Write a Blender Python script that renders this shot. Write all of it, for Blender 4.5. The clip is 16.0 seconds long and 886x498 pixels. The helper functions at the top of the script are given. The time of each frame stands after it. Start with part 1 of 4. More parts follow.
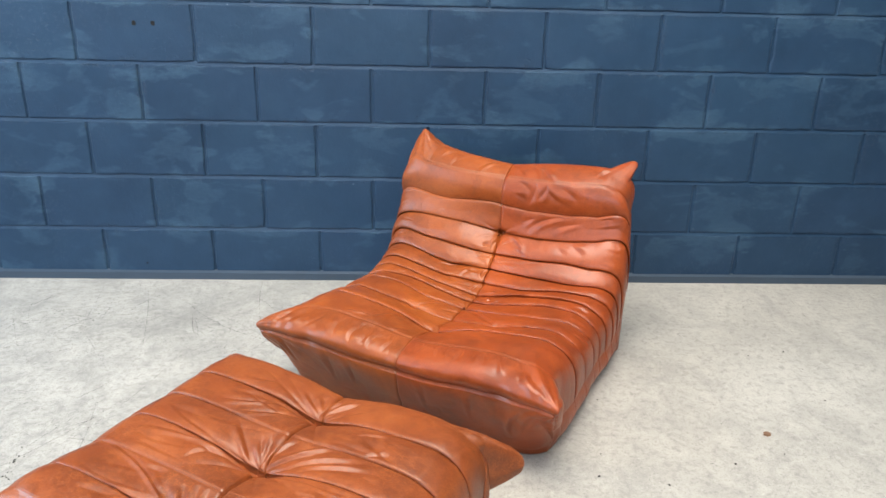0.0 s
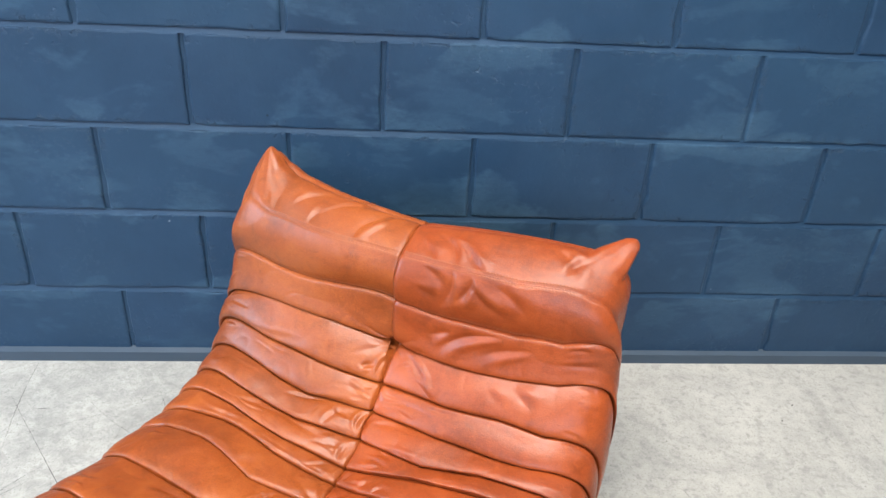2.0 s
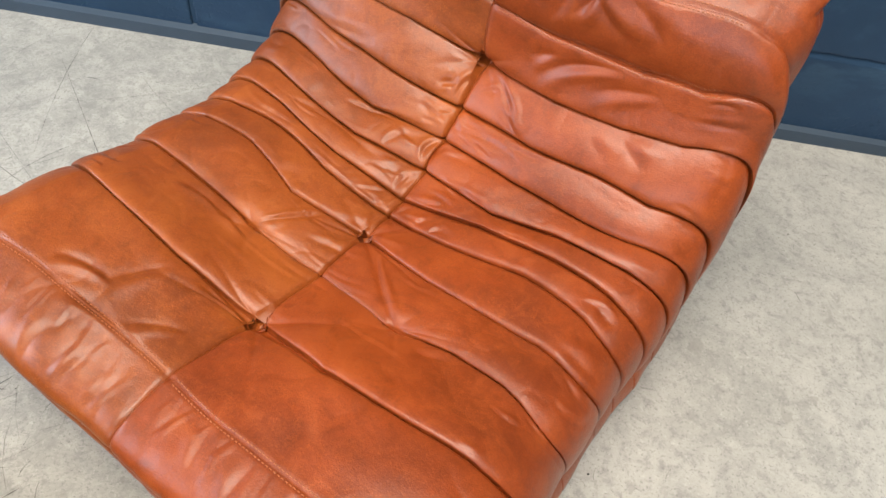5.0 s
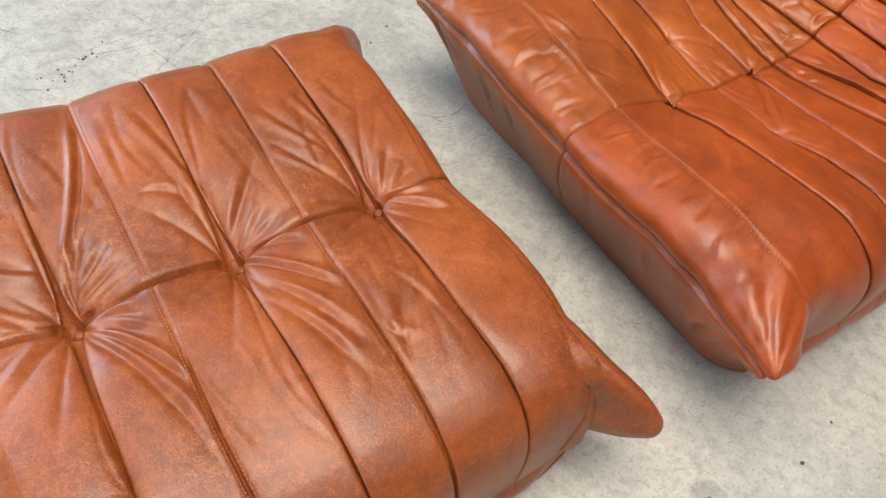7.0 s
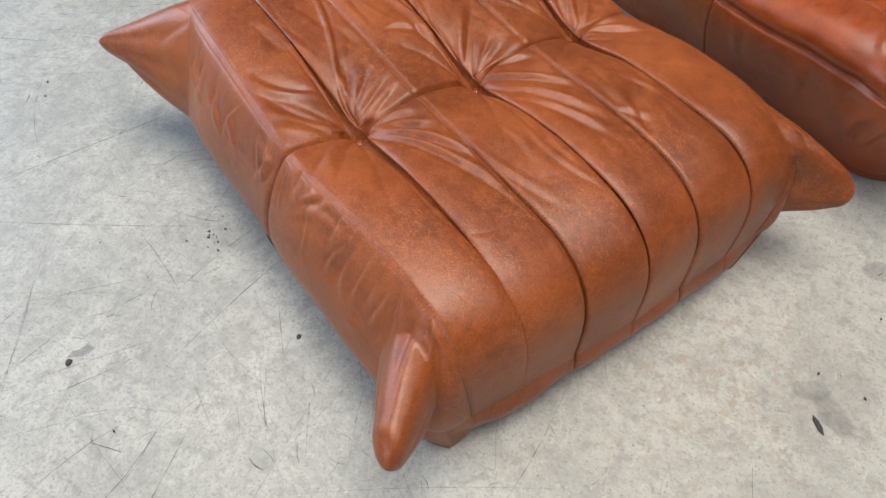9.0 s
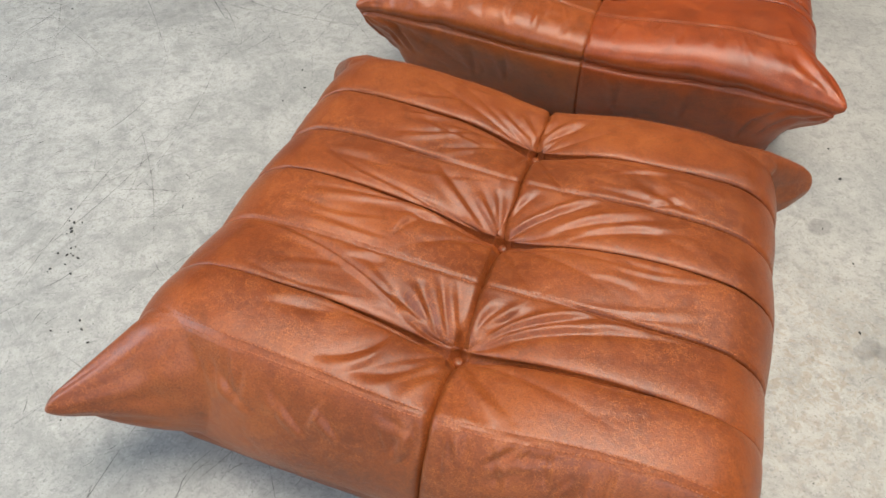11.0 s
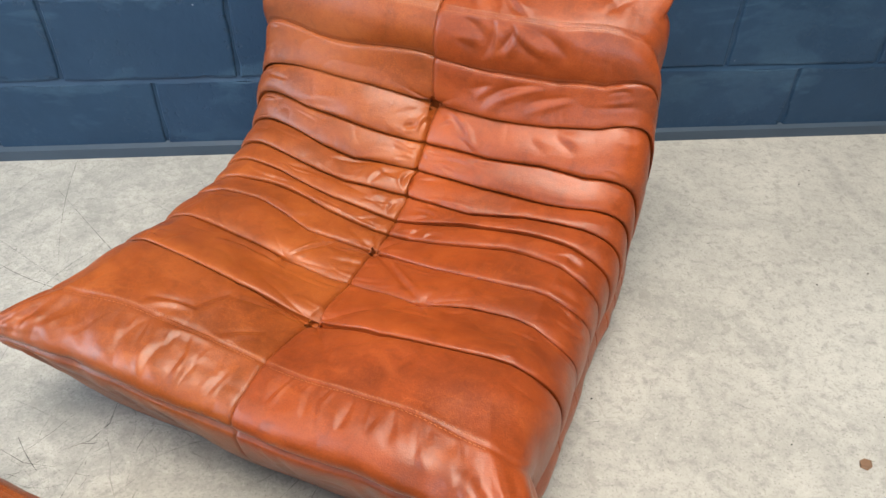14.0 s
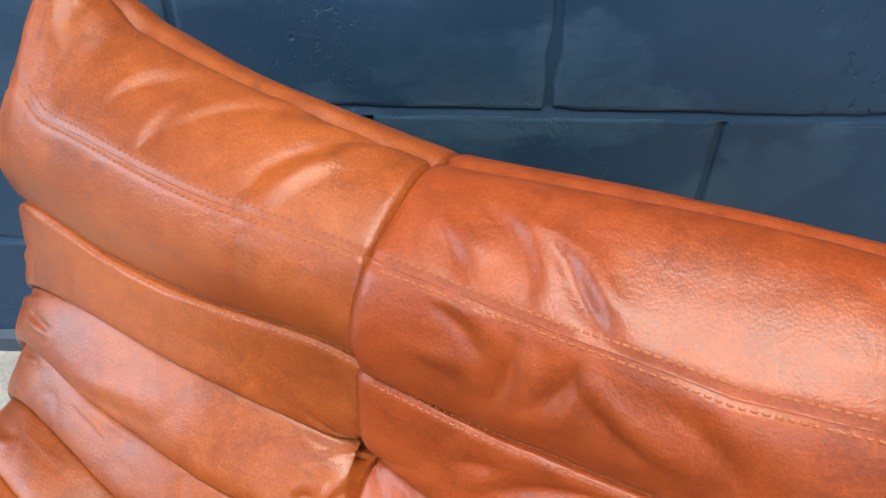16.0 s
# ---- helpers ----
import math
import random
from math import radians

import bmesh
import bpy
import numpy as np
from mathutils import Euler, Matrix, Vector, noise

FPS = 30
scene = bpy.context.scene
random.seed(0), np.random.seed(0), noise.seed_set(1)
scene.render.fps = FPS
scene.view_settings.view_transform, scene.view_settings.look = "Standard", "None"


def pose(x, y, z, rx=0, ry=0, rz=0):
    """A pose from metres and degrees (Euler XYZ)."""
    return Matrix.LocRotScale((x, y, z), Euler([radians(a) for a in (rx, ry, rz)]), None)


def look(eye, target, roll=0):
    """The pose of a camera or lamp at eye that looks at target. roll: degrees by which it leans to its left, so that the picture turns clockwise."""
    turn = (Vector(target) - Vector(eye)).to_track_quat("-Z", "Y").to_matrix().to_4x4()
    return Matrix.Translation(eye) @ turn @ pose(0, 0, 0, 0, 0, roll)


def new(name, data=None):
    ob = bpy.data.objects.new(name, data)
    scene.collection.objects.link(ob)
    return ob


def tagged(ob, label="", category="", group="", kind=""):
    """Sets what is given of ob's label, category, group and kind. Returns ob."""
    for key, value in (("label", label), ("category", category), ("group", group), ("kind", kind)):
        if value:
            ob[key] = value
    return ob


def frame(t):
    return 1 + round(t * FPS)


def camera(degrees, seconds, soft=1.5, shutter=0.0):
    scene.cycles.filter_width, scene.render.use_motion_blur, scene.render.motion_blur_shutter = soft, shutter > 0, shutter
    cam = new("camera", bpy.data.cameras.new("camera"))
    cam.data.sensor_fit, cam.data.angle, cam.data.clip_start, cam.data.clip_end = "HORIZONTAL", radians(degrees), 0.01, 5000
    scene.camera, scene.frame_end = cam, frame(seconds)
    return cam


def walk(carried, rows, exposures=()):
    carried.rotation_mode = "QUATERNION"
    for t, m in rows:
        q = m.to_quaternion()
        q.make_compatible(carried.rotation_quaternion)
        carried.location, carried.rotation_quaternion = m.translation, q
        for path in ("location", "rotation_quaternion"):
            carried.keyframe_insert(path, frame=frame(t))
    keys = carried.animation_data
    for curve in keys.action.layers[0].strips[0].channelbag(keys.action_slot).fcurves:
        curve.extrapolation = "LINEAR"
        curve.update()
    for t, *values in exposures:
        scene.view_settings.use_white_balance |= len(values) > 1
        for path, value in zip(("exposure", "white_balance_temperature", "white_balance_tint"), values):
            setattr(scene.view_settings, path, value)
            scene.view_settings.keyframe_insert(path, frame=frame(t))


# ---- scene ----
cam = camera(63.1, 16.0)
PATH = [
    (0, (-0.051, 0.108, 1.239), (0.028, 1.977, 0.531), 1.4),
    (0.5, (0.007, 0.405, 1.237), (0.103, 2.278, 0.541), 1.5),
    (1, (0.128, 0.715, 1.252), (0.252, 2.574, 0.526), 1.9),
    (1.5, (0.168, 1.02, 1.258), (0.32, 2.847, 0.459), 2.4),
    (2, (0.238, 1.327, 1.256), (0.396, 3.084, 0.314), 3.4),
    (2.5, (0.325, 1.576, 1.254), (0.464, 3.237, 0.149), 4.4),
    (3, (0.337, 1.675, 1.24), (0.439, 3.238, -0.004), 5.3),
    (3.5, (0.309, 1.664, 1.2), (0.374, 3.13, -0.159), 6.2),
    (6, (0.19, 1.291, 1.025), (-0.029, 2.517, -0.54), 8.1),
    (6.5, (0.076, 1.115, 1.037), (-0.283, 2.281, -0.548), 7.4),
    (7, (0.082, 0.992, 1.036), (-0.39, 2.119, -0.547), 8.7),
    (7.5, (0.195, 0.871, 1.017), (-0.345, 1.97, -0.564), 8.7),
    (8, (0.206, 0.754, 0.981), (-0.358, 1.837, -0.603), 7.2),
    (8.5, (0.095, 0.638, 0.962), (-0.445, 1.717, -0.632), 5.3),
    (9, (-0.05, 0.565, 0.969), (-0.533, 1.678, -0.62), 3.8),
    (9.5, (-0.18, 0.587, 0.96), (-0.557, 1.771, -0.607), 2.8),
    (12, (-0.719, 0.73, 1.082), (-0.228, 2.057, -0.33), 1.4),
    (12.5, (-0.489, 0.721, 1.106), (-0.056, 2.112, -0.264), 1.9),
    (13, (-0.252, 0.761, 1.107), (0.099, 2.204, -0.233), 2.2),
    (13.5, (-0.084, 0.966, 1.107), (0.174, 2.453, -0.205), 2.0),
    (14, (0.134, 1.187, 1.119), (0.304, 2.715, -0.16), 1.6),
    (14.5, (0.324, 1.41, 1.118), (0.445, 2.972, -0.125), 1.7),
    (15, (0.348, 1.721, 1.084), (0.424, 3.293, -0.15), 1.5),
    (15.5, (0.331, 2.031, 0.993), (0.386, 3.598, -0.248), 1.8),
    (16, (0.314, 2.189, 0.904), (0.331, 3.719, -0.383), 1.4),
]
walk(cam, [(t, look(eye, target, roll)) for t, eye, target, roll in PATH],
     exposures=((0.0, 0.00, 6700, 10), (1.0, 0.17, 6550, 10), (2.5, 0.19, 6350, 10), (3.5, 0.03, 6550, 10), (6.0, -0.25, 7000, 10), (7.0, -0.27, 6950, 10),
                (8.0, -0.38, 6850, 10), (9.0, -0.60, 6600, 10), (12.5, -0.28, 6900, 10), (13.5, -0.19, 6900, 10), (14.5, -0.10, 6950, 10), (16.0, -0.03, 6700, 10)))

# ---- world and large lights ----
world = bpy.data.worlds.new("sky")
scene.world = world
world.use_nodes = True
wn = world.node_tree.nodes
sky = wn.new("ShaderNodeTexSky")
sky.sky_type, sky.sun_disc = "NISHITA", False
sky.sun_elevation, sky.sun_rotation = radians(40), radians(250)
world.node_tree.links.new(sky.outputs[0], wn["Background"].inputs[0])
wn["Background"].inputs[1].default_value = 0.08

ROOM = dict(x0=-5.0, x1=5.0, y0=-5.0, y1=3.0, z1=3.8)


def area_lamp(name, m, sx, sy, watts, colour):
    d = bpy.data.lights.new(name, "AREA")
    d.shape, d.size, d.size_y, d.energy, d.color = "RECTANGLE", sx, sy, watts, colour
    ob = new(name, d)
    ob.matrix_world = m
    return ob


# daylight through the broad window in the west wall, the high south window, and three rooflights
area_lamp("opening_daylight", pose(-4.96, 1.3, 2.2, 0, -90, 0), 2.4, 3.0, 310, (0.60, 0.78, 1.0))
area_lamp("window_daylight", pose(-2.0, -4.97, 2.75, 90, 0, 0), 5.2, 1.6, 330, (0.70, 0.82, 1.0))
for lx, ly, sx, sy, watts in ((-0.1, 1.2, 2.8, 2.0, 320), (3.2, 1.3, 1.0, 1.6, 60), (0.1, -2.8, 0.9, 2.3, 12)):
    area_lamp("rooflight_daylight", pose(lx, ly, 3.86), sx, sy, watts, (1.0, 0.95, 0.87))


# ---- node helpers ----
class Mat:
    """A small builder for procedural materials."""

    def __init__(self, name):
        self.m = bpy.data.materials.new(name)
        self.m.use_nodes = True
        self.t = self.m.node_tree
        self.bsdf = self.t.nodes["Principled BSDF"]
        self.co = self.t.nodes.new("ShaderNodeTexCoord").outputs["Object"]

    def node(self, kind, **values):
        n = self.t.nodes.new(kind)
        for k, v in values.items():
            n.inputs[k].default_value = v
        return n

    def link(self, a, b):
        self.t.links.new(a, b)

    def mapped(self, scale=(1, 1, 1), rot=(0, 0, 0), loc=(0, 0, 0), src=None):
        n = self.node("ShaderNodeMapping")
        n.inputs["Scale"].default_value = scale
        n.inputs["Rotation"].default_value = rot
        n.inputs["Location"].default_value = loc
        self.link(src or self.co, n.inputs["Vector"])
        return n.outputs[0]

    def warped(self, amount, scale):
        """Coordinates shaken by noise, so that cells turn ragged."""
        n = self.node("ShaderNodeTexNoise", Scale=scale, Detail=3.0)
        self.link(self.co, n.inputs["Vector"])
        v = self.node("ShaderNodeVectorMath")
        v.operation = "MULTIPLY_ADD"
        self.link(n.outputs["Color"], v.inputs[0])
        v.inputs[1].default_value = (amount, amount, amount)
        self.link(self.co, v.inputs[2])
        return v.outputs[0]

    def noise(self, scale, detail=4.0, rough=0.55, src=None, distortion=0.0):
        n = self.node("ShaderNodeTexNoise", Scale=scale, Detail=detail, Roughness=rough, Distortion=distortion)
        self.link(src or self.co, n.inputs["Vector"])
        return n.outputs["Fac"]

    def voronoi(self, scale, feature="F1", src=None, rnd=1.0):
        n = self.node("ShaderNodeTexVoronoi", Scale=scale, Randomness=rnd)
        n.feature = feature
        self.link(src or self.co, n.inputs["Vector"])
        return n.outputs["Distance"]

    def ramp(self, fac, stops):
        n = self.node("ShaderNodeValToRGB")
        e = n.color_ramp.elements
        while len(e) < len(stops):
            e.new(0.5)
        for el, (p, c) in zip(e, stops):
            el.position = p
            el.color = (*c, 1) if isinstance(c, tuple) else (c, c, c, 1)
        self.link(fac, n.inputs[0])
        return n.outputs[0]

    def math(self, op, a, b=None, c=None, clamp=False):
        n = self.node("ShaderNodeMath")
        n.operation, n.use_clamp = op, clamp
        for i, v in enumerate((a, b, c)):
            if v is None:
                continue
            if isinstance(v, (int, float)):
                n.inputs[i].default_value = v
            else:
                self.link(v, n.inputs[i])
        return n.outputs[0]

    def mix(self, fac, a, b, blend="MIX"):
        n = self.node("ShaderNodeMix")
        n.data_type, n.blend_type = "RGBA", blend
        for i, v in ((0, fac), (6, a), (7, b)):
            if isinstance(v, (int, float)):
                n.inputs[i].default_value = v if i == 0 else (v, v, v, 1)
            elif isinstance(v, tuple):
                n.inputs[i].default_value = (*v, 1)
            else:
                self.link(v, n.inputs[i])
        return n.outputs[2]

    def bump(self, height, strength, dist, under=None):
        n = self.node("ShaderNodeBump", Strength=strength, Distance=dist)
        self.link(height, n.inputs["Height"])
        if under is not None:
            self.link(under, n.inputs["Normal"])
        return n.outputs[0]

    def out(self, colour=None, rough=None, normal=None, **values):
        for key, v in (("Base Color", colour), ("Roughness", rough), ("Normal", normal)):
            if v is None:
                continue
            if isinstance(v, tuple):
                self.bsdf.inputs[key].default_value = (*v, 1)
            elif isinstance(v, (int, float)):
                self.bsdf.inputs[key].default_value = v
            else:
                self.link(v, self.bsdf.inputs[key])
        for k, v in values.items():
            self.bsdf.inputs[k].default_value = v
        return self.m


def make_leather(name, tones, wear, speckle, gloss, shine):
    m = Mat(name)
    big = m.noise(4.5, 5, 0.6)
    mid = m.noise(24.0, 7, 0.66, distortion=0.8)
    col = m.ramp(big, [(0.28, tones[0]), (0.5, tones[1]), (0.74, tones[2])])
    dark = tuple(c * 0.50 for c in tones[1])
    pale = tuple(min(1.0, c * k) for c, k in zip(tones[2], (1.10, 1.26, 1.42)))
    col = m.mix(m.ramp(mid, [(0.30, 0.55), (0.49, 0.0)]), col, dark)
    col = m.mix(m.ramp(mid, [(0.52, 0.0), (0.74, 0.45)]), col, pale)
    # grain of the hide: small pebbles, and a net of fine pale wrinkles where it is worn
    pebble = m.voronoi(520.0, "SMOOTH_F1", src=m.warped(0.004, 110))
    wr1 = m.ramp(m.voronoi(140.0, "DISTANCE_TO_EDGE", src=m.warped(0.014, 70)), [(0.0, 0.0), (0.045, 1.0)])
    wr2 = m.ramp(m.voronoi(300.0, "DISTANCE_TO_EDGE", src=m.warped(0.008, 130)), [(0.0, 0.0), (0.070, 1.0)])
    wrinkle = m.math("MULTIPLY", wr1, wr2)
    worn = m.ramp(m.noise(7.0, 4, 0.6), [(0.36, 0.15), (0.60, 1.0)])
    gap = m.ramp(m.noise(85.0, 4, 0.65), [(0.44, 0.0), (0.56, wear)])
    fleck = m.math("MULTIPLY", m.math("SUBTRACT", 1.0, wrinkle), m.math("MULTIPLY", worn, gap))
    col = m.mix(fleck, col, tuple(min(1.0, c * k) for c, k in zip(tones[2], (1.25, 1.50, 1.75))))
    speck = m.noise(360.0, 4, 0.75)
    col = m.mix(m.ramp(speck, [(0.38, speckle), (0.50, 0.0)]), col, dark)
    col = m.mix(m.ramp(speck, [(0.52, 0.0), (0.66, speckle * 0.7)]), col, pale)
    # long faint stretch marks
    streak = m.noise(34.0, 4, 0.6, src=m.mapped((0.35, 1.0, 1.0), (0, 0, 0.5)), distortion=1.2)
    col = m.mix(m.ramp(streak, [(0.60, 0.0), (0.72, 0.22)]), col, pale)
    n1 = m.bump(pebble, 0.24, 0.0008)
    n2 = m.bump(m.mix(worn, 1.0, wrinkle), 0.16 * wear + 0.04, 0.0010, n1)
    n3 = m.bump(m.noise(48.0, 4, 0.60, distortion=0.6), 0.11, 0.0050, n2)
    n4 = m.bump(streak, 0.07, 0.0050, n3)
    rough = m.math("ADD", m.ramp(mid, [(0.3, gloss), (0.7, gloss + 0.10)]), m.ramp(speck, [(0.4, 0.0), (0.6, 0.05)]))
    return m.out(col, rough, n4, **{"Specular IOR Level": shine})


# old marks on the ground: x, y, two radii, turn, strength
STAINS = ((0.263, 1.268, 0.030, 0.020, 0.3, 0.55), (0.302, 1.240, 0.042, 0.026, -0.7, 0.75), (0.330, 1.552, 0.035, 0.022, 0.2, 0.60),
          (-0.691, 1.079, 0.130, 0.060, 0.4, 0.45), (-0.816, 1.684, 0.055, 0.040, 0.0, 0.65), (-0.936, 2.600, 0.300, 0.160, 0.3, 0.35),
          (-0.735, 0.820, 0.022, 0.007, 1.0, 0.95))


def make_floor():
    m = Mat("worn_concrete")
    big = m.noise(1.1, 5, 0.55)
    mid = m.noise(6.0, 9, 0.70, distortion=0.8)
    fine = m.noise(42.0, 8, 0.75, distortion=0.3)
    grit = m.noise(190.0, 4, 0.7)
    col = m.ramp(big, [(0.3, (0.335, 0.328, 0.300)), (0.7, (0.435, 0.423, 0.388))])
    col = m.mix(m.ramp(mid, [(0.36, 0.50), (0.56, 0.0)]), col, (0.235, 0.231, 0.217))
    col = m.mix(m.ramp(mid, [(0.52, 0.0), (0.72, 0.40)]), col, (0.449, 0.438, 0.399))
    col = m.mix(m.ramp(fine, [(0.36, 0.60), (0.50, 0.0)]), col, (0.199, 0.196, 0.183))
    col = m.mix(m.ramp(fine, [(0.55, 0.0), (0.75, 0.40)]), col, (0.498, 0.488, 0.452))
    col = m.mix(m.ramp(grit, [(0.34, 0.80), (0.44, 0.0)]), col, (0.165, 0.160, 0.150))
    dust = m.noise(120.0, 6, 0.8, distortion=1.0)
    col = m.mix(m.ramp(dust, [(0.56, 0.0), (0.66, 0.55)]), col, (0.540, 0.530, 0.495))
    col = m.mix(m.ramp(dust, [(0.32, 0.55), (0.42, 0.0)]), col, (0.200, 0.197, 0.184))
    # scuffed, smudged stretch on one side; its colour also dims the floor's light there
    px = m.node("ShaderNodeSeparateXYZ")
    m.link(m.co, px.inputs[0])
    side = m.ramp(m.math("ADD", px.outputs["X"], m.math("MULTIPLY", big, 0.8)), [(0.15, 1.0), (0.65, 0.08)])
    smudge_dim = m.ramp(m.noise(9.0, 10, 0.78, distortion=1.4), [(0.46, 0.0), (0.62, 0.42)])
    col = m.mix(m.math("MULTIPLY", smudge_dim, side), col, (0.192, 0.192, 0.174))
    torn = m.ramp(m.noise(80.0, 6, 0.72, distortion=2.2), [(0.52, 0.0), (0.64, 0.60)])
    col = m.mix(m.math("MULTIPLY", torn, side), col, (0.206, 0.203, 0.187))
    # small flakes lifted from the skim
    flake = m.ramp(m.noise(20.0, 5, 0.6, src=m.mapped((1, 0.6, 1), (0, 0, 0.5))), [(0.63, 0.0), (0.655, 0.5)])
    col = m.mix(flake, col, (0.256, 0.249, 0.224))
    # brown residue in one area
    d = m.node("ShaderNodeVectorMath")
    d.operation = "DISTANCE"
    d.inputs[1].default_value = (0.13, 1.24, 0)
    m.link(m.mapped((1.0, 1.0, 0)), d.inputs[0])
    zone = m.ramp(d.outputs["Value"], [(0.05, 1.0), (0.34, 0.0)])
    rust = m.ramp(m.noise(55.0, 6, 0.7, distortion=0.8), [(0.48, 0.0), (0.60, 0.60)])
    col = m.mix(m.math("MULTIPLY", zone, rust), col, (0.285, 0.231, 0.167))
    wob = m.node("ShaderNodeVectorMath")
    wob.operation = "MULTIPLY_ADD"
    wn_ = m.node("ShaderNodeTexNoise", Scale=26.0, Detail=4.0)
    m.link(m.co, wn_.inputs["Vector"])
    m.link(wn_.outputs["Color"], wob.inputs[0])
    wob.inputs[1].default_value = (0.030, 0.030, 0)
    m.link(m.mapped((1, 1, 0), loc=(-0.015, -0.015, 0)), wob.inputs[2])
    for x, y, rx, ry, turn, strength in STAINS:
        mp = m.node("ShaderNodeMapping")
        mp.vector_type = "TEXTURE"
        mp.inputs["Location"].default_value = (x, y, 0)
        mp.inputs["Rotation"].default_value = (0, 0, turn)
        mp.inputs["Scale"].default_value = (rx, ry, 1)
        m.link(wob.outputs[0], mp.inputs["Vector"])
        ln = m.node("ShaderNodeVectorMath")
        ln.operation = "LENGTH"
        m.link(mp.outputs[0], ln.inputs[0])
        soft = 0.75 if rx < 0.1 else 0.2
        mask = m.math("MULTIPLY", m.ramp(ln.outputs["Value"], [(soft, strength), (1.0, 0.0)]), m.ramp(fine, [(0.35, 1.0), (0.70, 0.45)]))
        col = m.mix(mask, col, (0.145, 0.14, 0.135))
    rough = m.ramp(mid, [(0.3, 0.40), (0.7, 0.60)])
    n1 = m.bump(fine, 0.22, 0.002)
    n2 = m.bump(grit, 0.10, 0.001, n1)
    return m.out(col, rough, n2, **{"Specular IOR Level": 0.45})


def make_scratch():
    m = Mat("scratch_mark")
    isl = m.node("ShaderNodeNewGeometry").outputs["Random Per Island"]
    gap = m.ramp(m.noise(38.0, 3), [(0.36, 0.15), (0.60, 1.0)])
    fac = m.math("MULTIPLY", m.ramp(isl, [(0.0, 0.12), (0.8, 0.50), (1.0, 0.88)]), gap)
    clear = m.node("ShaderNodeBsdfTransparent").outputs[0]
    mixer = m.node("ShaderNodeMixShader")
    m.link(fac, mixer.inputs[0])
    m.link(clear, mixer.inputs[1])
    m.link(m.bsdf.outputs[0], mixer.inputs[2])
    m.link(mixer.outputs[0], m.t.nodes["Material Output"].inputs["Surface"])
    return m.out((0.10, 0.097, 0.092), 0.7)


def make_wall_paint():
    m = Mat("navy_wall_paint")
    rnd = m.node("ShaderNodeObjectInfo").outputs["Random"]
    geo = m.node("ShaderNodeNewGeometry").outputs["Position"]
    big = m.noise(2.2, 5, 0.6, src=geo)
    col = m.ramp(big, [(0.3, (0.0104, 0.0288, 0.0590)), (0.7, (0.0180, 0.0450, 0.0880))])
    col = m.mix(m.math("MULTIPLY", rnd, 0.2), col, (0.018, 0.053, 0.093))
    # chalky rubbed patches with brushed edges, some slanted
    rub_noise = m.noise(34.0, 5, 0.7, src=m.mapped((1, 1, 2.2), src=geo))
    sep = m.node("ShaderNodeSeparateXYZ")
    m.link(m.co, sep.inputs[0])
    ex = m.math("SUBTRACT", 0.7225, m.math("ABSOLUTE", sep.outputs["X"]))
    ez = m.math("SUBTRACT", 0.6105, m.math("ABSOLUTE", sep.outputs["Z"]))
    edge = m.math("MINIMUM", ex, ez)
    border = m.ramp(edge, [(0.45, 0.25), (0.50, 1.0), (0.56, 0.40)])
    for k, (turn, lo, amount) in enumerate(((0.15, 0.540, 0.62), (0.75, 0.570, 0.52))):
        smear = m.noise(4.2, 6.0, 0.56, src=m.mapped((0.8, 1, 1.6), (0, turn, 0), (3.3 * k + 1.3, 0, 1.1), src=geo), distortion=0.4)
        rub = m.math("MULTIPLY", m.ramp(smear, [(lo + 0.01, 0.0), (lo + 0.060, 1.0)]), m.ramp(rub_noise, [(0.30, 0.35), (0.70, 1.0)]))
        col = m.mix(m.math("MULTIPLY", m.math("MULTIPLY", rub, border), amount), col, (0.050, 0.102, 0.155))
    haze = m.ramp(m.noise(5.0, 6, 0.65, src=geo), [(0.48, 0.0), (0.78, 0.28)])
    col = m.mix(haze, col, (0.026, 0.062, 0.104))
    spk = m.ramp(m.voronoi(7.5, src=geo), [(0.012, 1.0), (0.020, 0.0)])
    col = m.mix(m.math("MULTIPLY", spk, 0.6), col, (0.28, 0.31, 0.35))
    nick = m.ramp(m.voronoi(4.1, src=m.mapped(loc=(2.2, 1.0, 0.7), src=geo)), [(0.012, 1.0), (0.020, 0.0)])
    col = m.mix(nick, col, (0.004, 0.005, 0.007))
    rim = m.ramp(edge, [(0.480, 0.0), (0.490, 1.0), (0.504, 0.8), (0.524, 0.0)])
    chipped = m.math("MULTIPLY", rim, m.ramp(m.noise(52.0, 5, 0.65, src=geo), [(0.54, 0.0), (0.60, 1.0)]))
    chipped = m.math("MULTIPLY", chipped, m.ramp(m.noise(5.5, 2, src=geo), [(0.44, 0.0), (0.58, 1.0)]))
    col = m.mix(m.math("MULTIPLY", chipped, 0.30), col, (0.006, 0.014, 0.024))
    pit = m.ramp(m.noise(75.0, 4, 0.6, src=geo), [(0.24, 0.0), (0.44, 1.0)])
    rough_zone = m.ramp(m.noise(3.4, 3, src=geo), [(0.46, 0.10), (0.62, 0.9)])
    lump = m.noise(11.0, 5, 0.55, src=geo)
    drip = m.noise(26.0, 3, 0.5, src=m.mapped((1, 1, 0.35), src=geo))
    n1 = m.bump(m.mix(rough_zone, 1.0, pit), 0.80, 0.0024)
    n2 = m.bump(lump, 0.50, 0.007, n1)
    n3 = m.bump(m.math("SUBTRACT", m.math("MULTIPLY", drip, 0.25), chipped), 0.75, 0.0040, n2)
    rough = m.ramp(m.noise(12.0, 4, src=geo), [(0.3, 0.36), (0.7, 0.50)])
    return m.out(col, rough, n3, **{"Specular IOR Level": 0.24})


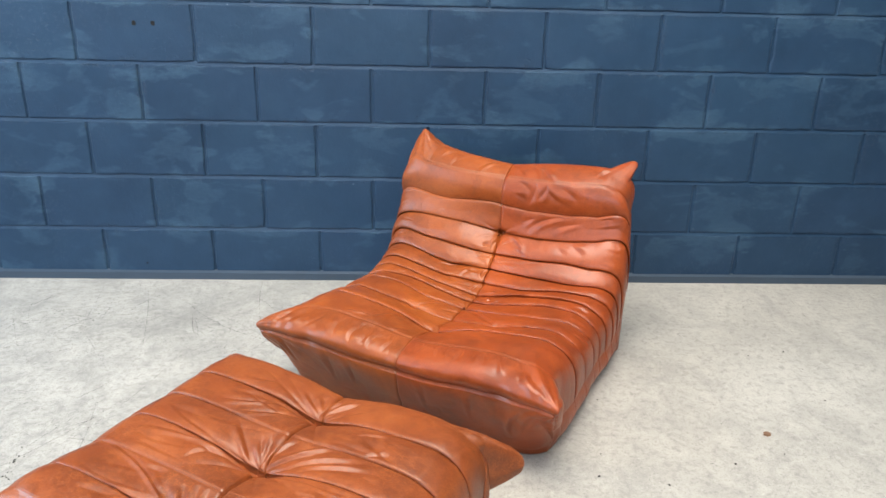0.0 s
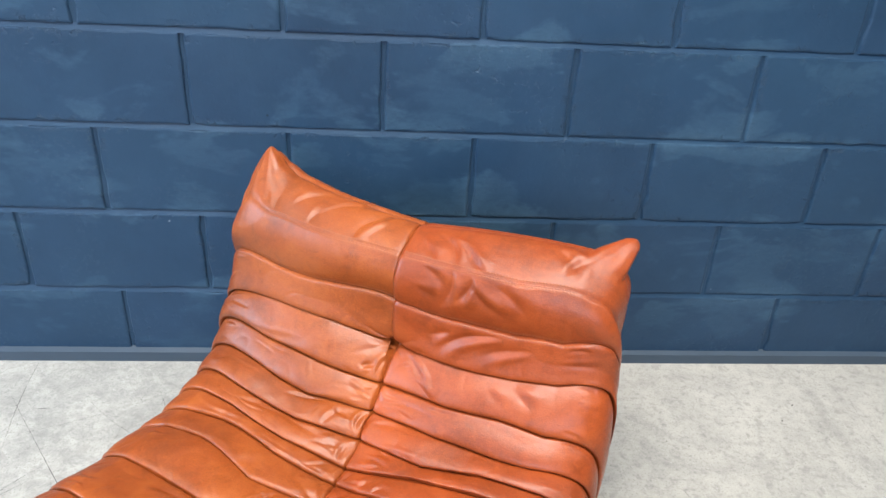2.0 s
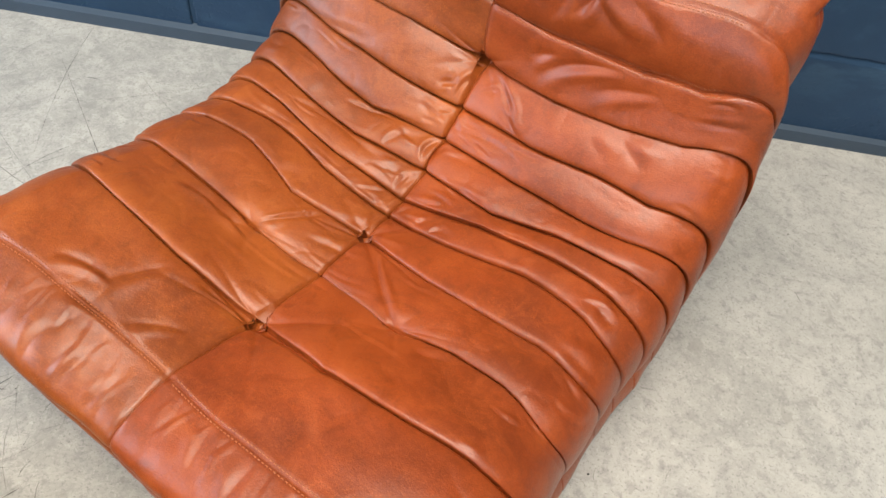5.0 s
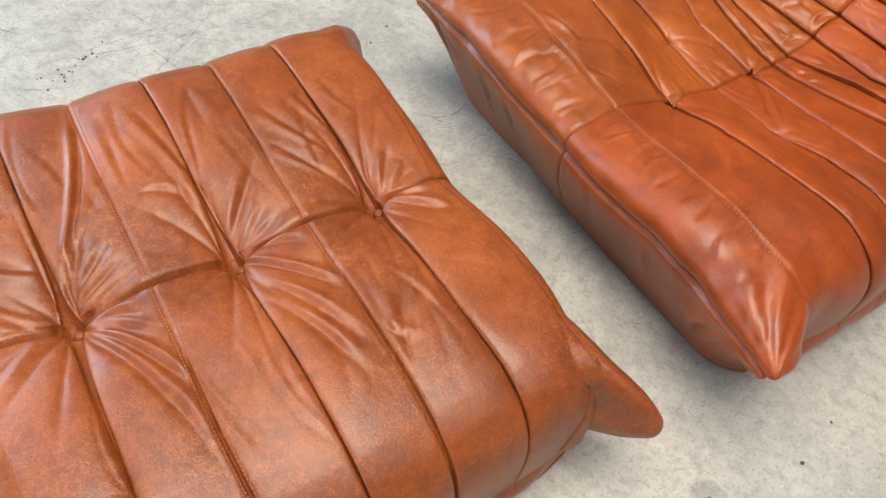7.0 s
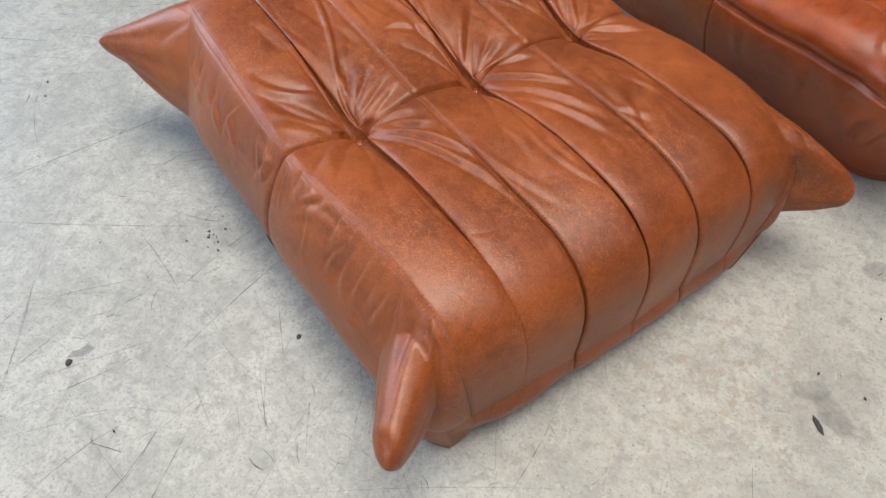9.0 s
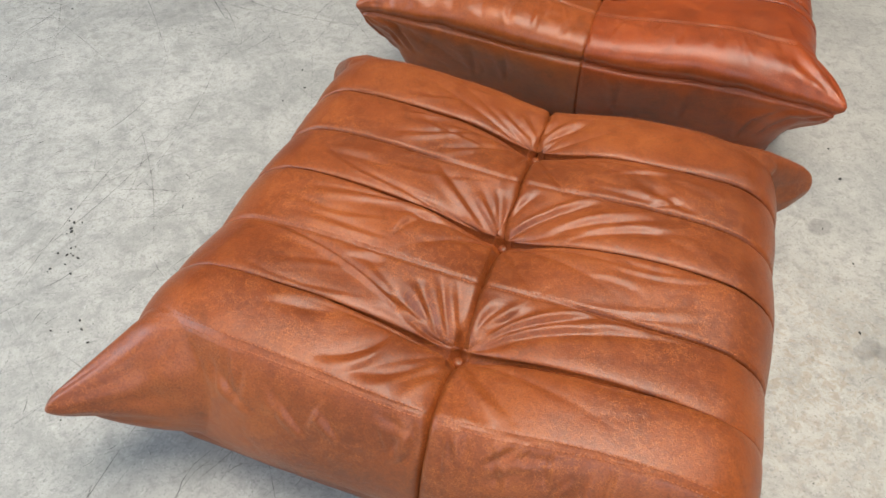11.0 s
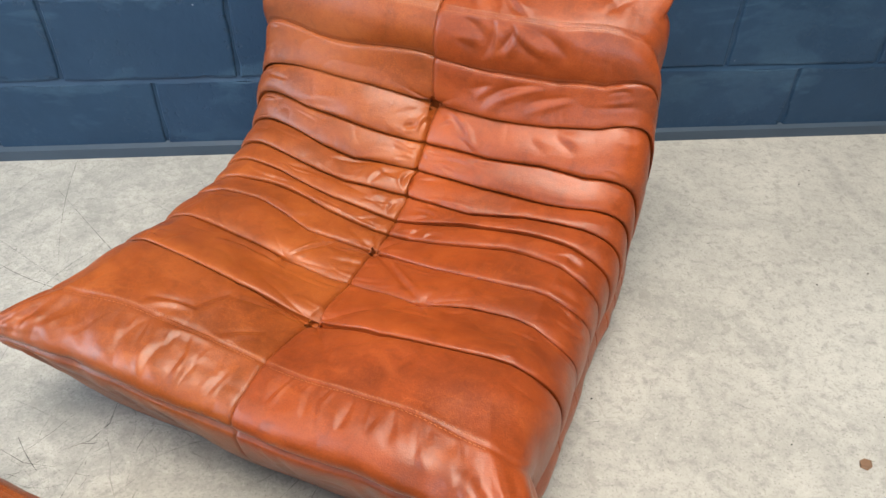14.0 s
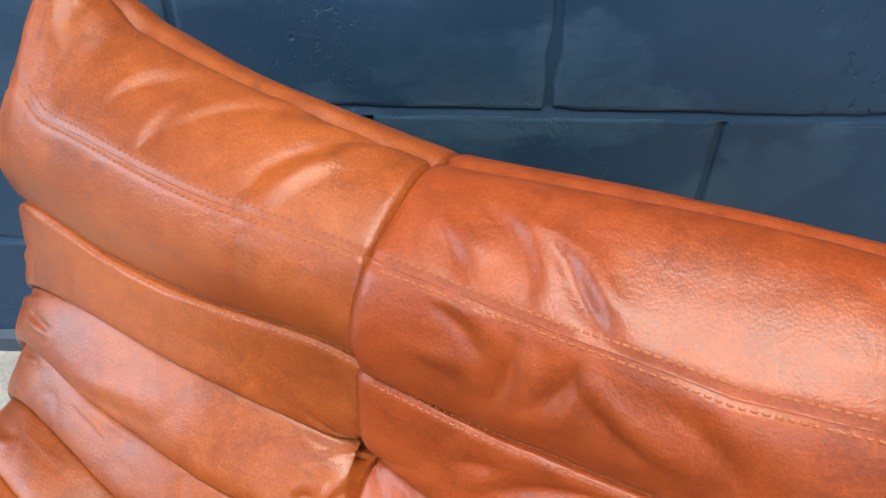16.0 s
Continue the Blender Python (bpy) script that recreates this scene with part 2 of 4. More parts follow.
def make_plain(name, colour, rough=0.6, scale=6.0):
    m = Mat(name)
    a = tuple(c * 0.88 for c in colour)
    col = m.ramp(m.noise(scale, 6, 0.6), [(0.3, a), (0.7, colour)])
    return m.out(col, rough, m.bump(m.noise(scale * 12, 4), 0.12, 0.002))


# chair's tan leather twice: lighting put into the colour, yellower left, redder right
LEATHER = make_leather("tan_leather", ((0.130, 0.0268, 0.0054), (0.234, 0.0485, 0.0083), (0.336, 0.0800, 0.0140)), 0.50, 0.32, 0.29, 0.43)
RIGHT_LIT_LEATHER = make_leather("tan_leather_right_lit", ((0.130, 0.0230, 0.0048), (0.234, 0.0400, 0.0071), (0.332, 0.0636, 0.0114)), 0.46, 0.30, 0.29, 0.42)
WORN_LEATHER = make_leather("worn_tan_leather", ((0.108, 0.0218, 0.0048), (0.198, 0.0425, 0.0086), (0.298, 0.0735, 0.0155)), 1.00, 0.48, 0.29, 0.46)
FLOOR = make_floor()
SCRATCH = make_scratch()
PAINT = make_wall_paint()
WHITE = make_plain("white_wall_paint", (0.20, 0.20, 0.20))
CEIL = make_plain("ceiling_sheet", (0.26, 0.26, 0.26))
BLACK = make_plain("black_base_cloth", (0.012, 0.012, 0.012), 0.85, 40)
THREAD = make_plain("stitch_thread", (0.30, 0.078, 0.020), 0.6, 200)
SKIRT = make_plain("skirting_paint", (0.034, 0.056, 0.084), 0.45, 9)


# ---- mesh helpers ----
def mesh_of(name, verts, faces, material, smooth=True):
    me = bpy.data.meshes.new(name)
    me.from_pydata(verts, [], faces)
    me.materials.append(material)
    if smooth:
        me.polygons.foreach_set("use_smooth", [True] * len(me.polygons))
    me.update()
    return me


def child(name, me, parent, label=""):
    ob = new(name, me)
    ob.parent = parent
    return tagged(ob, label)


def box_data(x0, x1, y0, y1, z0, z1):
    v = [(x, y, z) for x in (x0, x1) for y in (y0, y1) for z in (z0, z1)]
    f = [(0, 1, 3, 2), (4, 6, 7, 5), (0, 4, 5, 1), (2, 3, 7, 6), (0, 2, 6, 4), (1, 5, 7, 3)]
    return v, f


def joined(boxes):
    vs, fs = [], []
    for b in boxes:
        v, f = box_data(*b)
        fs += [tuple(i + len(vs) for i in q) for q in f]
        vs += v
    return vs, fs


# ---- setting ----
R = ROOM
floor = tagged(new("floor", mesh_of("floor", *box_data(R["x0"] - 0.2, R["x1"] + 0.2, R["y0"] - 0.2, R["y1"] + 0.2, -0.15, 0.0), FLOOR, False)),
               "pale grey scratched concrete floor with scuffs and stains", "floor", kind="structure")
wall_north = tagged(new("wall_north", mesh_of("wall_north", *box_data(R["x0"], R["x1"], 3.0042, 3.2, 0, R["z1"]), PAINT, False)),
                    "navy painted concrete block wall with rubbed chalky patches", "wall", kind="structure")
tagged(new("wall_east", mesh_of("wall_east", *box_data(R["x1"], R["x1"] + 0.2, R["y0"], 3.2, 0, R["z1"]), WHITE, False)), "plain white painted wall", "wall", kind="structure")
v, f = joined(((-5.0, 5.0, -5.2, -5.0, 3.6, 3.8), (-5.0, 5.0, -5.2, -5.0, 0, 1.9), (-5.0, -4.7, -5.2, -5.0, 1.9, 3.6), (0.7, 5.0, -5.2, -5.0, 1.9, 3.6)))
tagged(new("wall_south", mesh_of("wall_south", v, f, WHITE, False)), "plain white painted wall with a high window opening", "wall", kind="structure")
v, f = joined(((-5.2, -5.0, -5.2, -0.3, 0, 3.8), (-5.2, -5.0, 2.9, 3.2, 0, 3.8), (-5.2, -5.0, -0.3, 2.9, 3.5, 3.8), (-5.2, -5.0, -0.3, 2.9, 0, 0.9)))
tagged(new("wall_west", mesh_of("wall_west", v, f, WHITE, False)), "plain white wall with a broad window opening", "wall", kind="structure")
xs, ys = [-5.2, -1.55, -0.4, 0.6, 1.35, 2.65, 3.75, 5.2], [-5.2, -4.0, -1.6, 0.15, 2.25, 3.2]
holes = {(1, 3), (2, 3), (3, 3), (5, 3), (2, 1)}
v, f = joined([(xs[i], xs[i + 1], ys[j], ys[j + 1], 3.8, 3.95) for i in range(7) for j in range(5) if (i, j) not in holes])
tagged(new("ceiling", mesh_of("ceiling", v, f, CEIL, False)), "plain pale ceiling with three rooflight openings", "ceiling", kind="structure")

# skirting strip with a sloped top
sk = [(-5.0, 3.006, 0.0), (-5.0, 2.984, 0.0), (-5.0, 2.984, 0.030), (-5.0, 3.006, 0.040)]
v = sk + [(5.0, y, z) for _, y, z in sk]
f = [(0, 1, 5, 4), (1, 2, 6, 5), (2, 3, 7, 6), (0, 3, 2, 1), (4, 5, 6, 7)]
tagged(new("baseboard", mesh_of("baseboard", v, f, SKIRT, False)), "low blue-grey painted skirting strip along the wall", "baseboard", kind="structure")


# ---- soft covers ----
LATT = np.random.RandomState(7).uniform(-1, 1, (256, 256))


def vn(x, y, seed=0):
    """Smooth value noise in -1..1."""
    x, y = np.asarray(x, float) + seed * 17.31, np.asarray(y, float) + seed * 9.77
    ix, iy = np.floor(x).astype(int), np.floor(y).astype(int)
    fx, fy = x - ix, y - iy
    fx, fy = fx * fx * (3 - 2 * fx), fy * fy * (3 - 2 * fy)
    g = lambda a, b: LATT[a % 256, b % 256]
    return (g(ix, iy) * (1 - fx) + g(ix + 1, iy) * fx) * (1 - fy) + (g(ix, iy + 1) * (1 - fx) + g(ix + 1, iy + 1) * fx) * fy


def rounded_section(n, count):
    """A quarter of a superellipse, even along its length: how far out, how high."""
    a = np.linspace(0, np.pi / 2, 4000)
    out, high = np.sin(a) ** (2 / n), np.cos(a) ** (2 / n)
    d = np.concatenate([[0], np.cumsum(np.hypot(np.diff(out) * 0.40, np.diff(high) * 0.22))])
    q = np.linspace(0, d[-1], count)
    return np.interp(q, d, out), np.interp(q, d, high)


DRIFT_AT = (-0.38, -0.26, -0.13, 0.0, 0.13, 0.23, 0.31, 0.39)


class Cover:
    """A quilted cover. lines, front to back: (v, z, softness, centre pull, side lift, side v, side z, slide at the sides); puffs between them."""

    def __init__(self, lines, puffs, width, boxy, seed, skew=0.006, step=0.0027, count=240, right=1.0, lim=10, bulge=0.8, crown=0.0, lapped=(), lap=(0.5, 1.25), drift=(), slot=0.0):
        L = np.array(lines, float)
        self.lines, self.puffs = L, puffs
        soft, hard = rounded_section(boxy[0], count), rounded_section(boxy[1], count)
        self.corner = int(np.argmax(hard[0] + hard[1]))
        both = lambda k: (np.concatenate([-k[0][:0:-1], k[0]]), np.concatenate([k[1][:0:-1], k[1]]))
        soft, hard = both(soft), both(hard)
        out, high = hard
        self.mid = count - 1
        nl = len(L)
        tang = np.gradient(L[:, :2], axis=0)
        tang /= np.linalg.norm(tang, axis=1)[:, None]
        norm = np.stack([-tang[:, 1], tang[:, 0]], 1)
        U = out * 0.40
        self.arc = np.arange(-(count - 1), count) * np.hypot(np.diff(out) * 0.40, np.diff(high) * 0.22).mean()
        rise = 1 - np.exp(-(U / 0.085) ** 2)
        far = 1 - np.exp(-(U / 0.15) ** 2)
        line_pts = []
        drift = dict(drift)
        for i in range(nl):
            jit = skew * vn(U / 0.16, i * 3.7, seed) * (0 if i in (0, nl - 1) else 1) + L[i, 7] * far
            if i in drift:
                # the line wanders towards one neighbour or the other, in shares of the way
                d = np.interp(U, DRIFT_AT, drift[i])
                jit = jit + np.where(d > 0, d * np.hypot(*(L[i + 1, :2] - L[i, :2])), d * np.hypot(*(L[i, :2] - L[i - 1, :2])))
            p = L[i, :2][None] + norm[i][None] * (L[i, 3] * rise)[:, None] + tang[i][None] * jit[:, None]
            p[:, 1] += L[i, 4] * np.minimum(np.abs(U) / 0.3, 1.12) ** 2 * np.where(U > 0, right if i > lim else 1, 1)
            p[:, 1] += (crown if i > 12 and i < 16 else 0) * np.sin(np.pi * np.clip(U / 0.36, 0, 1))
            line_pts.append(p)
        rows, svals, cuts = [], [], [0]
        s0 = 0.0
        for i in range(nl - 1):
            a, b = line_pts[i], line_pts[i + 1]
            ch = L[i + 1, :2] - L[i, :2]
            ln = float(np.hypot(*ch))
            nrm = np.array([-ch[1], ch[0]]) / ln
            k = max(10, int(ln * 1.3 / step))
            fr = 0.5 - 0.5 * np.cos(np.pi * np.arange(k + 1) / k)
            if i:
                fr = fr[1:]
            p0, p1 = L[i, 2] * (lap[0] if i in lapped else 1), L[i + 1, 2] * (lap[1] if i in lapped else 1)
            fm = p0 / (p0 + p1)
            puff = puffs[i] + min(0.22 * puffs[i], 0.0045) * vn(U / 0.13, i * 5.1 + 2, seed + 3)
            for f in fr:
                sh = (f ** p0 * (1 - f) ** p1) / (fm ** p0 * (1 - fm) ** p1) if 0 < f < 1 else 0.0
                if i in lapped and slot and 0 < f < 1:
                    # a rounded roll that ends in a narrow slot at each side
                    sh = (1 - slot) * sh + slot * (4 * f * (1 - f)) ** 0.13
                c = a * (1 - f) + b * f + nrm[None] * (puff * sh)[:, None]
                kk = L[i, 5:7] * (1 - f) + L[i + 1, 5:7] * f
                h = boxy[2](i + f)
                out, high = soft[0] * (1 - h) + hard[0] * h, soft[1] * (1 - h) + hard[1] * h
                p = c + (kk[None] - c) * (1 - high)[:, None]
                w = width(i + f)
                u = np.where(out < 0, -w[0], w[1]) * np.abs(out)
                u = u + np.sign(out) * puffs[i] * bulge * sh * np.abs(out) ** 8 * high ** 0.3
                rows.append(np.stack([u, p[:, 0], p[:, 1]], 1))
                svals.append(s0 + ln * f)
            s0 += ln
            cuts.append(len(rows) - 1)
        self.P = np.array(rows)
        self.s, self.cuts, self.U, self.high = np.array(svals), cuts, U, high
        self.sline = [self.s[c] for c in cuts]
        self.tips = np.zeros(self.P.shape[:2], int)
        self.ntips = 0

    def normals(self):
        du, ds = np.gradient(self.P, axis=1), np.gradient(self.P, axis=0)
        n = np.cross(du, ds)
        for _ in range(2):
            pad = np.concatenate([n[:1].repeat(4, 0), n, n[-1:].repeat(4, 0)])
            n = sum(pad[k:k + len(n)] for k in range(9)) / 9
        n /= np.linalg.norm(n, axis=2)[:, :, None] + 1e-9
        return n

    def calm(self, amount, reach=0.009):
        """The same folds, faded where they would cross a crease."""
        d = np.min(np.abs(self.s[:, None] - np.array(self.sline)[None]), axis=1)
        return amount * (1 - 0.9 * np.exp(-(d / reach) ** 2))[:, None]

    def push(self, amount):
        self.P = self.P + self.normals() * amount[:, :, None]

    def fields(self):
        return np.broadcast_to(self.U[None], self.P.shape[:2]), np.broadcast_to(self.s[:, None], self.P.shape[:2])

    def pull(self, i, f, side, tip, reach, thin=0.35, blunt=0.012, power=2.0, cut=0.16, bias=0, squeeze=1.0, finger=None):
        """Draw a corner of the cover out into a soft horn that ends at tip."""
        s0 = self.sline[i] * (1 - f) + self.sline[i + 1] * f
        col = self.mid + side * (self.corner + bias)
        row = int(np.argmin(np.abs(self.s - s0)))
        pc = self.P[row, col].copy()
        d = np.hypot(self.s[:, None] - s0, (self.arc[None] - self.arc[col]) * squeeze)
        ang = np.arctan2(self.s[:, None] - s0, self.arc[None] - self.arc[col])
        w = np.clip(1 - (np.sqrt(d * d + blunt ** 2) - blunt) / reach, 0, 1) ** power
        if finger:
            w = np.where(d < finger, 1 - 0.16 * (d / finger) ** 2, 0.84 * np.clip(1 - (d - finger) / (reach - finger), 0, 1) ** power)
        ring = np.exp(-((d / reach - 0.62) / 0.10) ** 2) * (0.5 + 0.5 * np.sin(ang * 2 + i))
        ribs = np.clip(w * (1 - w) * 4, 0, 1) * (np.abs(np.sin(ang * 4.5 + i)) ** 3)
        self.push(-0.035 * reach * ring - 0.022 * reach * ribs)
        self.P = pc + (self.P - pc) * (1 - thin * w)[:, :, None] + (np.array(tip) - pc) * w[:, :, None]
        self.ntips += 1
        self.tips[w > cut] = self.ntips

    def tuck(self, i, f, side, reach, depth):
        """Round a corner off inwards before its horn is drawn out."""
        s0 = self.sline[i] * (1 - f) + self.sline[i + 1] * f
        col = self.mid + side * self.corner
        d = np.hypot(self.s[:, None] - s0, self.arc[None] - self.arc[col])
        w = np.clip(1 - d / reach, 0, 1)
        row = int(np.argmin(np.abs(self.s - s0)))
        n = self.normals()[max(row - 8, 0):row + 9, max(col - 8, 0):col + 9].reshape(-1, 3).mean(0)
        self.P = self.P - n / np.linalg.norm(n) * (depth * w * w * (3 - 2 * w))[:, :, None]

    def pieces(self, kinds, tip_name, parent, materials):
        """One mesh for each puff of each half, and one for each drawn-out corner."""
        h, w = self.P.shape[:2]
        chan = np.zeros(h - 1, int)
        for i in range(len(kinds)):
            chan[self.cuts[i]:self.cuts[i + 1]] = i
        lab = np.repeat(chan[:, None] * 2, w - 1, 1)
        lab[:, self.mid:] += 1
        t = self.tips[:-1, :-1]
        lab = np.where(t > 0, 1000 + t, lab)
        ids = np.arange(h * w).reshape(h, w)
        quads = np.stack([ids[:-1, :-1], ids[:-1, 1:], ids[1:, 1:], ids[1:, :-1]], -1)
        flat = self.P.reshape(-1, 3)
        for k in np.unique(lab):
            q = quads[lab == k]
            used, inv = np.unique(q, return_inverse=True)
            name = tip_name if k >= 1000 else kinds[k // 2]
            half = materials[1] if flat[used][:, 0].mean() > 0 else materials[0]
            child(name, mesh_of(name, flat[used].tolist(), inv.reshape(-1, 4).tolist(), half), parent)

    def at(self, s, u):
        """A point of the finished cover and its normal."""
        if not hasattr(self, "N"):
            self.N = self.normals()
        i = min(max(int(np.searchsorted(self.s, s)), 0), len(self.s) - 1)
        x = np.interp(u, self.U, np.arange(len(self.U)))
        j = min(int(x), len(self.U) - 2)
        t = x - j
        return self.P[i, j] * (1 - t) + self.P[i, j + 1] * t, self.N[i, j] * (1 - t) + self.N[i, j + 1] * t


def star(c, s_at, u_at, reach, depth, pit, rays, seed, wide=1.0):
    """Folds that run out from a pulled button."""
    U, S = c.fields()
    x, y = (U - u_at) / wide, S - s_at
    r, a = np.hypot(x, y) + 1e-6, np.arctan2(y, x)
    rng = np.random.RandomState(seed)
    out = np.zeros_like(U)
    for k in range(rays):
        a0 = 2 * np.pi * (k + rng.uniform(-0.3, 0.3)) / rays
        ln = reach * rng.uniform(0.55, 1.25)
        d = (a - a0 + np.pi) % (2 * np.pi) - np.pi
        bend = d + 0.06 * np.sin(r * 16 + k)
        wd = 0.0042 + r * 0.036
        out -= depth * rng.uniform(0.5, 1.1) * np.exp(-np.abs(r * np.sin(np.clip(bend, -1.5, 1.5))) / (0.8 * wd)) * (np.abs(d) < 1.5) * np.exp(-(r / ln) ** 2) * (1 - np.exp(-(r / 0.012) ** 2))
    out -= pit * np.exp(-(r / 0.016) ** 1.3)
    return out


def groove(c, depth, width):
    U, S = c.fields()
    return -depth * np.exp(-np.abs(U) / width)


def folds(c, along, across, seed):
    """Small gathers that run from front to back across the puffs: narrow valleys."""
    U, S = c.fields()
    warp = 0.6 * vn(U / 0.05, S / 0.06, seed)
    n = vn(U / across + warp, S / along, seed + 1)
    return -(1 - np.abs(n)) ** 4


def stroke(c, out, u0, s0, u1, s1, width, depth, bow=0.0):
    """One soft fold from (u0, s0) to (u1, s1): a valley with a ridge beside it."""
    m = 4 * width + abs(bow)
    a0, a1 = np.searchsorted(c.s, (min(s0, s1) - m, max(s0, s1) + m))
    b0, b1 = np.searchsorted(c.arc, (min(u0, u1) - m, max(u0, u1) + m))
    if a1 - a0 < 2 or b1 - b0 < 2:
        return
    X, Y = c.arc[None, b0:b1] - u0, c.s[a0:a1, None] - s0
    dx, dy = u1 - u0, s1 - s0
    ln = math.hypot(dx, dy)
    t = np.clip((X * dx + Y * dy) / ln ** 2, 0, 1)
    n = (X * -dy + Y * dx) / ln - bow * 4 * t * (1 - t)
    over = np.maximum(np.maximum(-(X * dx + Y * dy) / ln, (X * dx + Y * dy) / ln - ln), 0)
    fade = np.sin(np.pi * np.clip(t, 0.005, 0.995)) ** 1.1 * np.exp(-(over / width) ** 2)
    w = width * (0.6 + 0.8 * t)
    depth *= min(1.0, ln / (4.5 * width))
    out[a0:a1, b0:b1] += depth * fade * (0.7 * np.exp(-((n - 1.5 * w) / w) ** 2) - np.exp(-np.sqrt((n / w) ** 2 + 0.02) / 0.75))


def fold_set(c, rows, gain=1.0):
    """Single folds, each from (across, line) to (across, line), with width and depth in millimetres and a bow."""
    out = np.zeros(c.P.shape[:2])
    at = lambda x: float(np.interp(x, range(len(c.sline)), c.sline))
    for u0, l0, u1, l1, width, depth, bow in rows:
        ln = math.hypot(u1 - u0, at(l1) - at(l0))
        stroke(c, out, u0, at(l0), u1, at(l1), width * 0.001, depth * 0.001 * gain, bow * ln)
    return out


def crease(c, i, depth, width, at=(-1, 1), share=(1, 1)):
    """A narrow cut along line i, deeper or shallower from side to side."""
    U, S = c.fields()
    return -depth * np.interp(U, at, share) * np.exp(-np.abs(S - c.sline[i]) / width)


def gathers(c, count, seed, u_range, s_from, s_to, length, width, depth, slant=0.25, side=0):
    """Many short folds that start on one line and run towards another (across when side is -1 or 1)."""
    rng = np.random.RandomState(seed)
    out = np.zeros(c.P.shape[:2])
    for k in range(count):
        ln, wd, dp = length * rng.uniform(0.5, 1.3), width * rng.uniform(0.6, 1.4), depth * rng.uniform(0.35, 1.1)
        u, t = rng.uniform(*u_range), (k + rng.uniform(0, 1)) / count
        if side:
            s = s_from + (s_to - s_from) * t
            stroke(c, out, u, s, u + side * ln, s + ln * rng.uniform(-slant, slant), wd, dp, rng.uniform(-0.15, 0.15) * ln)
        else:
            d = 1 if s_to > s_from else -1
            u = u_range[0] + (u_range[1] - u_range[0]) * t
            s = s_from + (s_to - s_from) * 0.25 * rng.uniform(0, 1)
            stroke(c, out, u, s, u + ln * rng.uniform(-slant, slant), s + d * ln, wd, dp, rng.uniform(-0.10, 0.10) * ln)
    return out


def stitches(c, i, offset, u0, u1, pitch=0.0058):
    """One row of thread stitches beside line i."""
    vs, fs = [], []
    s = c.sline[i] + offset
    u = u0
    while u < u1:
        p, n = c.at(s, u)
        q, _ = c.at(s, u + pitch * 0.66)
        d = q - p
        d /= np.linalg.norm(d) + 1e-9
        b = np.cross(n, d)
        o = len(vs)
        for e, hgt in ((p, 0.0000), ((p + q) / 2, 0.0014), (q, 0.0000)):
            for side in (-1, 1):
                vs.append(tuple(e + n * hgt + b * side * 0.0009))
            vs.append(tuple(e + n * (hgt + 0.0006)))
        for k in (0, 3):
            fs += [(o + k, o + k + 2, o + k + 5, o + k + 3), (o + k + 2, o + k + 1, o + k + 4, o + k + 5)]
        u += pitch
    return vs, fs


def button_mesh(name, centre, normal, r, material):
    n = Vector(normal).normalized()
    a = n.orthogonal().normalized()
    b = n.cross(a)
    vs, fs, seg = [], [], 16
    prof = [(1.0, -0.5), (1.0, 0.0), (0.8, 0.35), (0.4, 0.55)]
    for rr, hh in prof:
        for j in range(seg):
            t = 2 * math.pi * j / seg
            vs.append(tuple(Vector(centre) + n * (hh * r) + (a * math.cos(t) + b * math.sin(t)) * (rr * r)))
    for k in range(len(prof) - 1):
        for j in range(seg):
            fs.append((k * seg + j, k * seg + (j + 1) % seg, (k + 1) * seg + (j + 1) % seg, (k + 1) * seg + j))
    fs.append(tuple(3 * seg + j for j in range(seg)))
    return mesh_of(name, vs, fs, material)


def round_corners(p, w0, w1, v0, v1, r, z_full, z_none):
    """Round a cover's plan off at its lower corners, less and less towards z_none."""
    t = np.clip((z_none - p[..., 2]) / (z_none - z_full), 0, 1)
    half = np.where(p[..., 0] > 0, w1, w0)
    a = np.clip((np.abs(p[..., 0]) - (half - r)) / r, 0, 1)
    front = p[..., 1] < (v0 + v1) / 2
    near = np.clip(1 - np.where(front, p[..., 1] - v0, v1 - p[..., 1]) / r, 0, 1)
    q = p.copy()
    q[..., 1] += np.where(front, 1, -1) * r * (1 - np.sqrt(1 - a * a)) * t * near
    return q


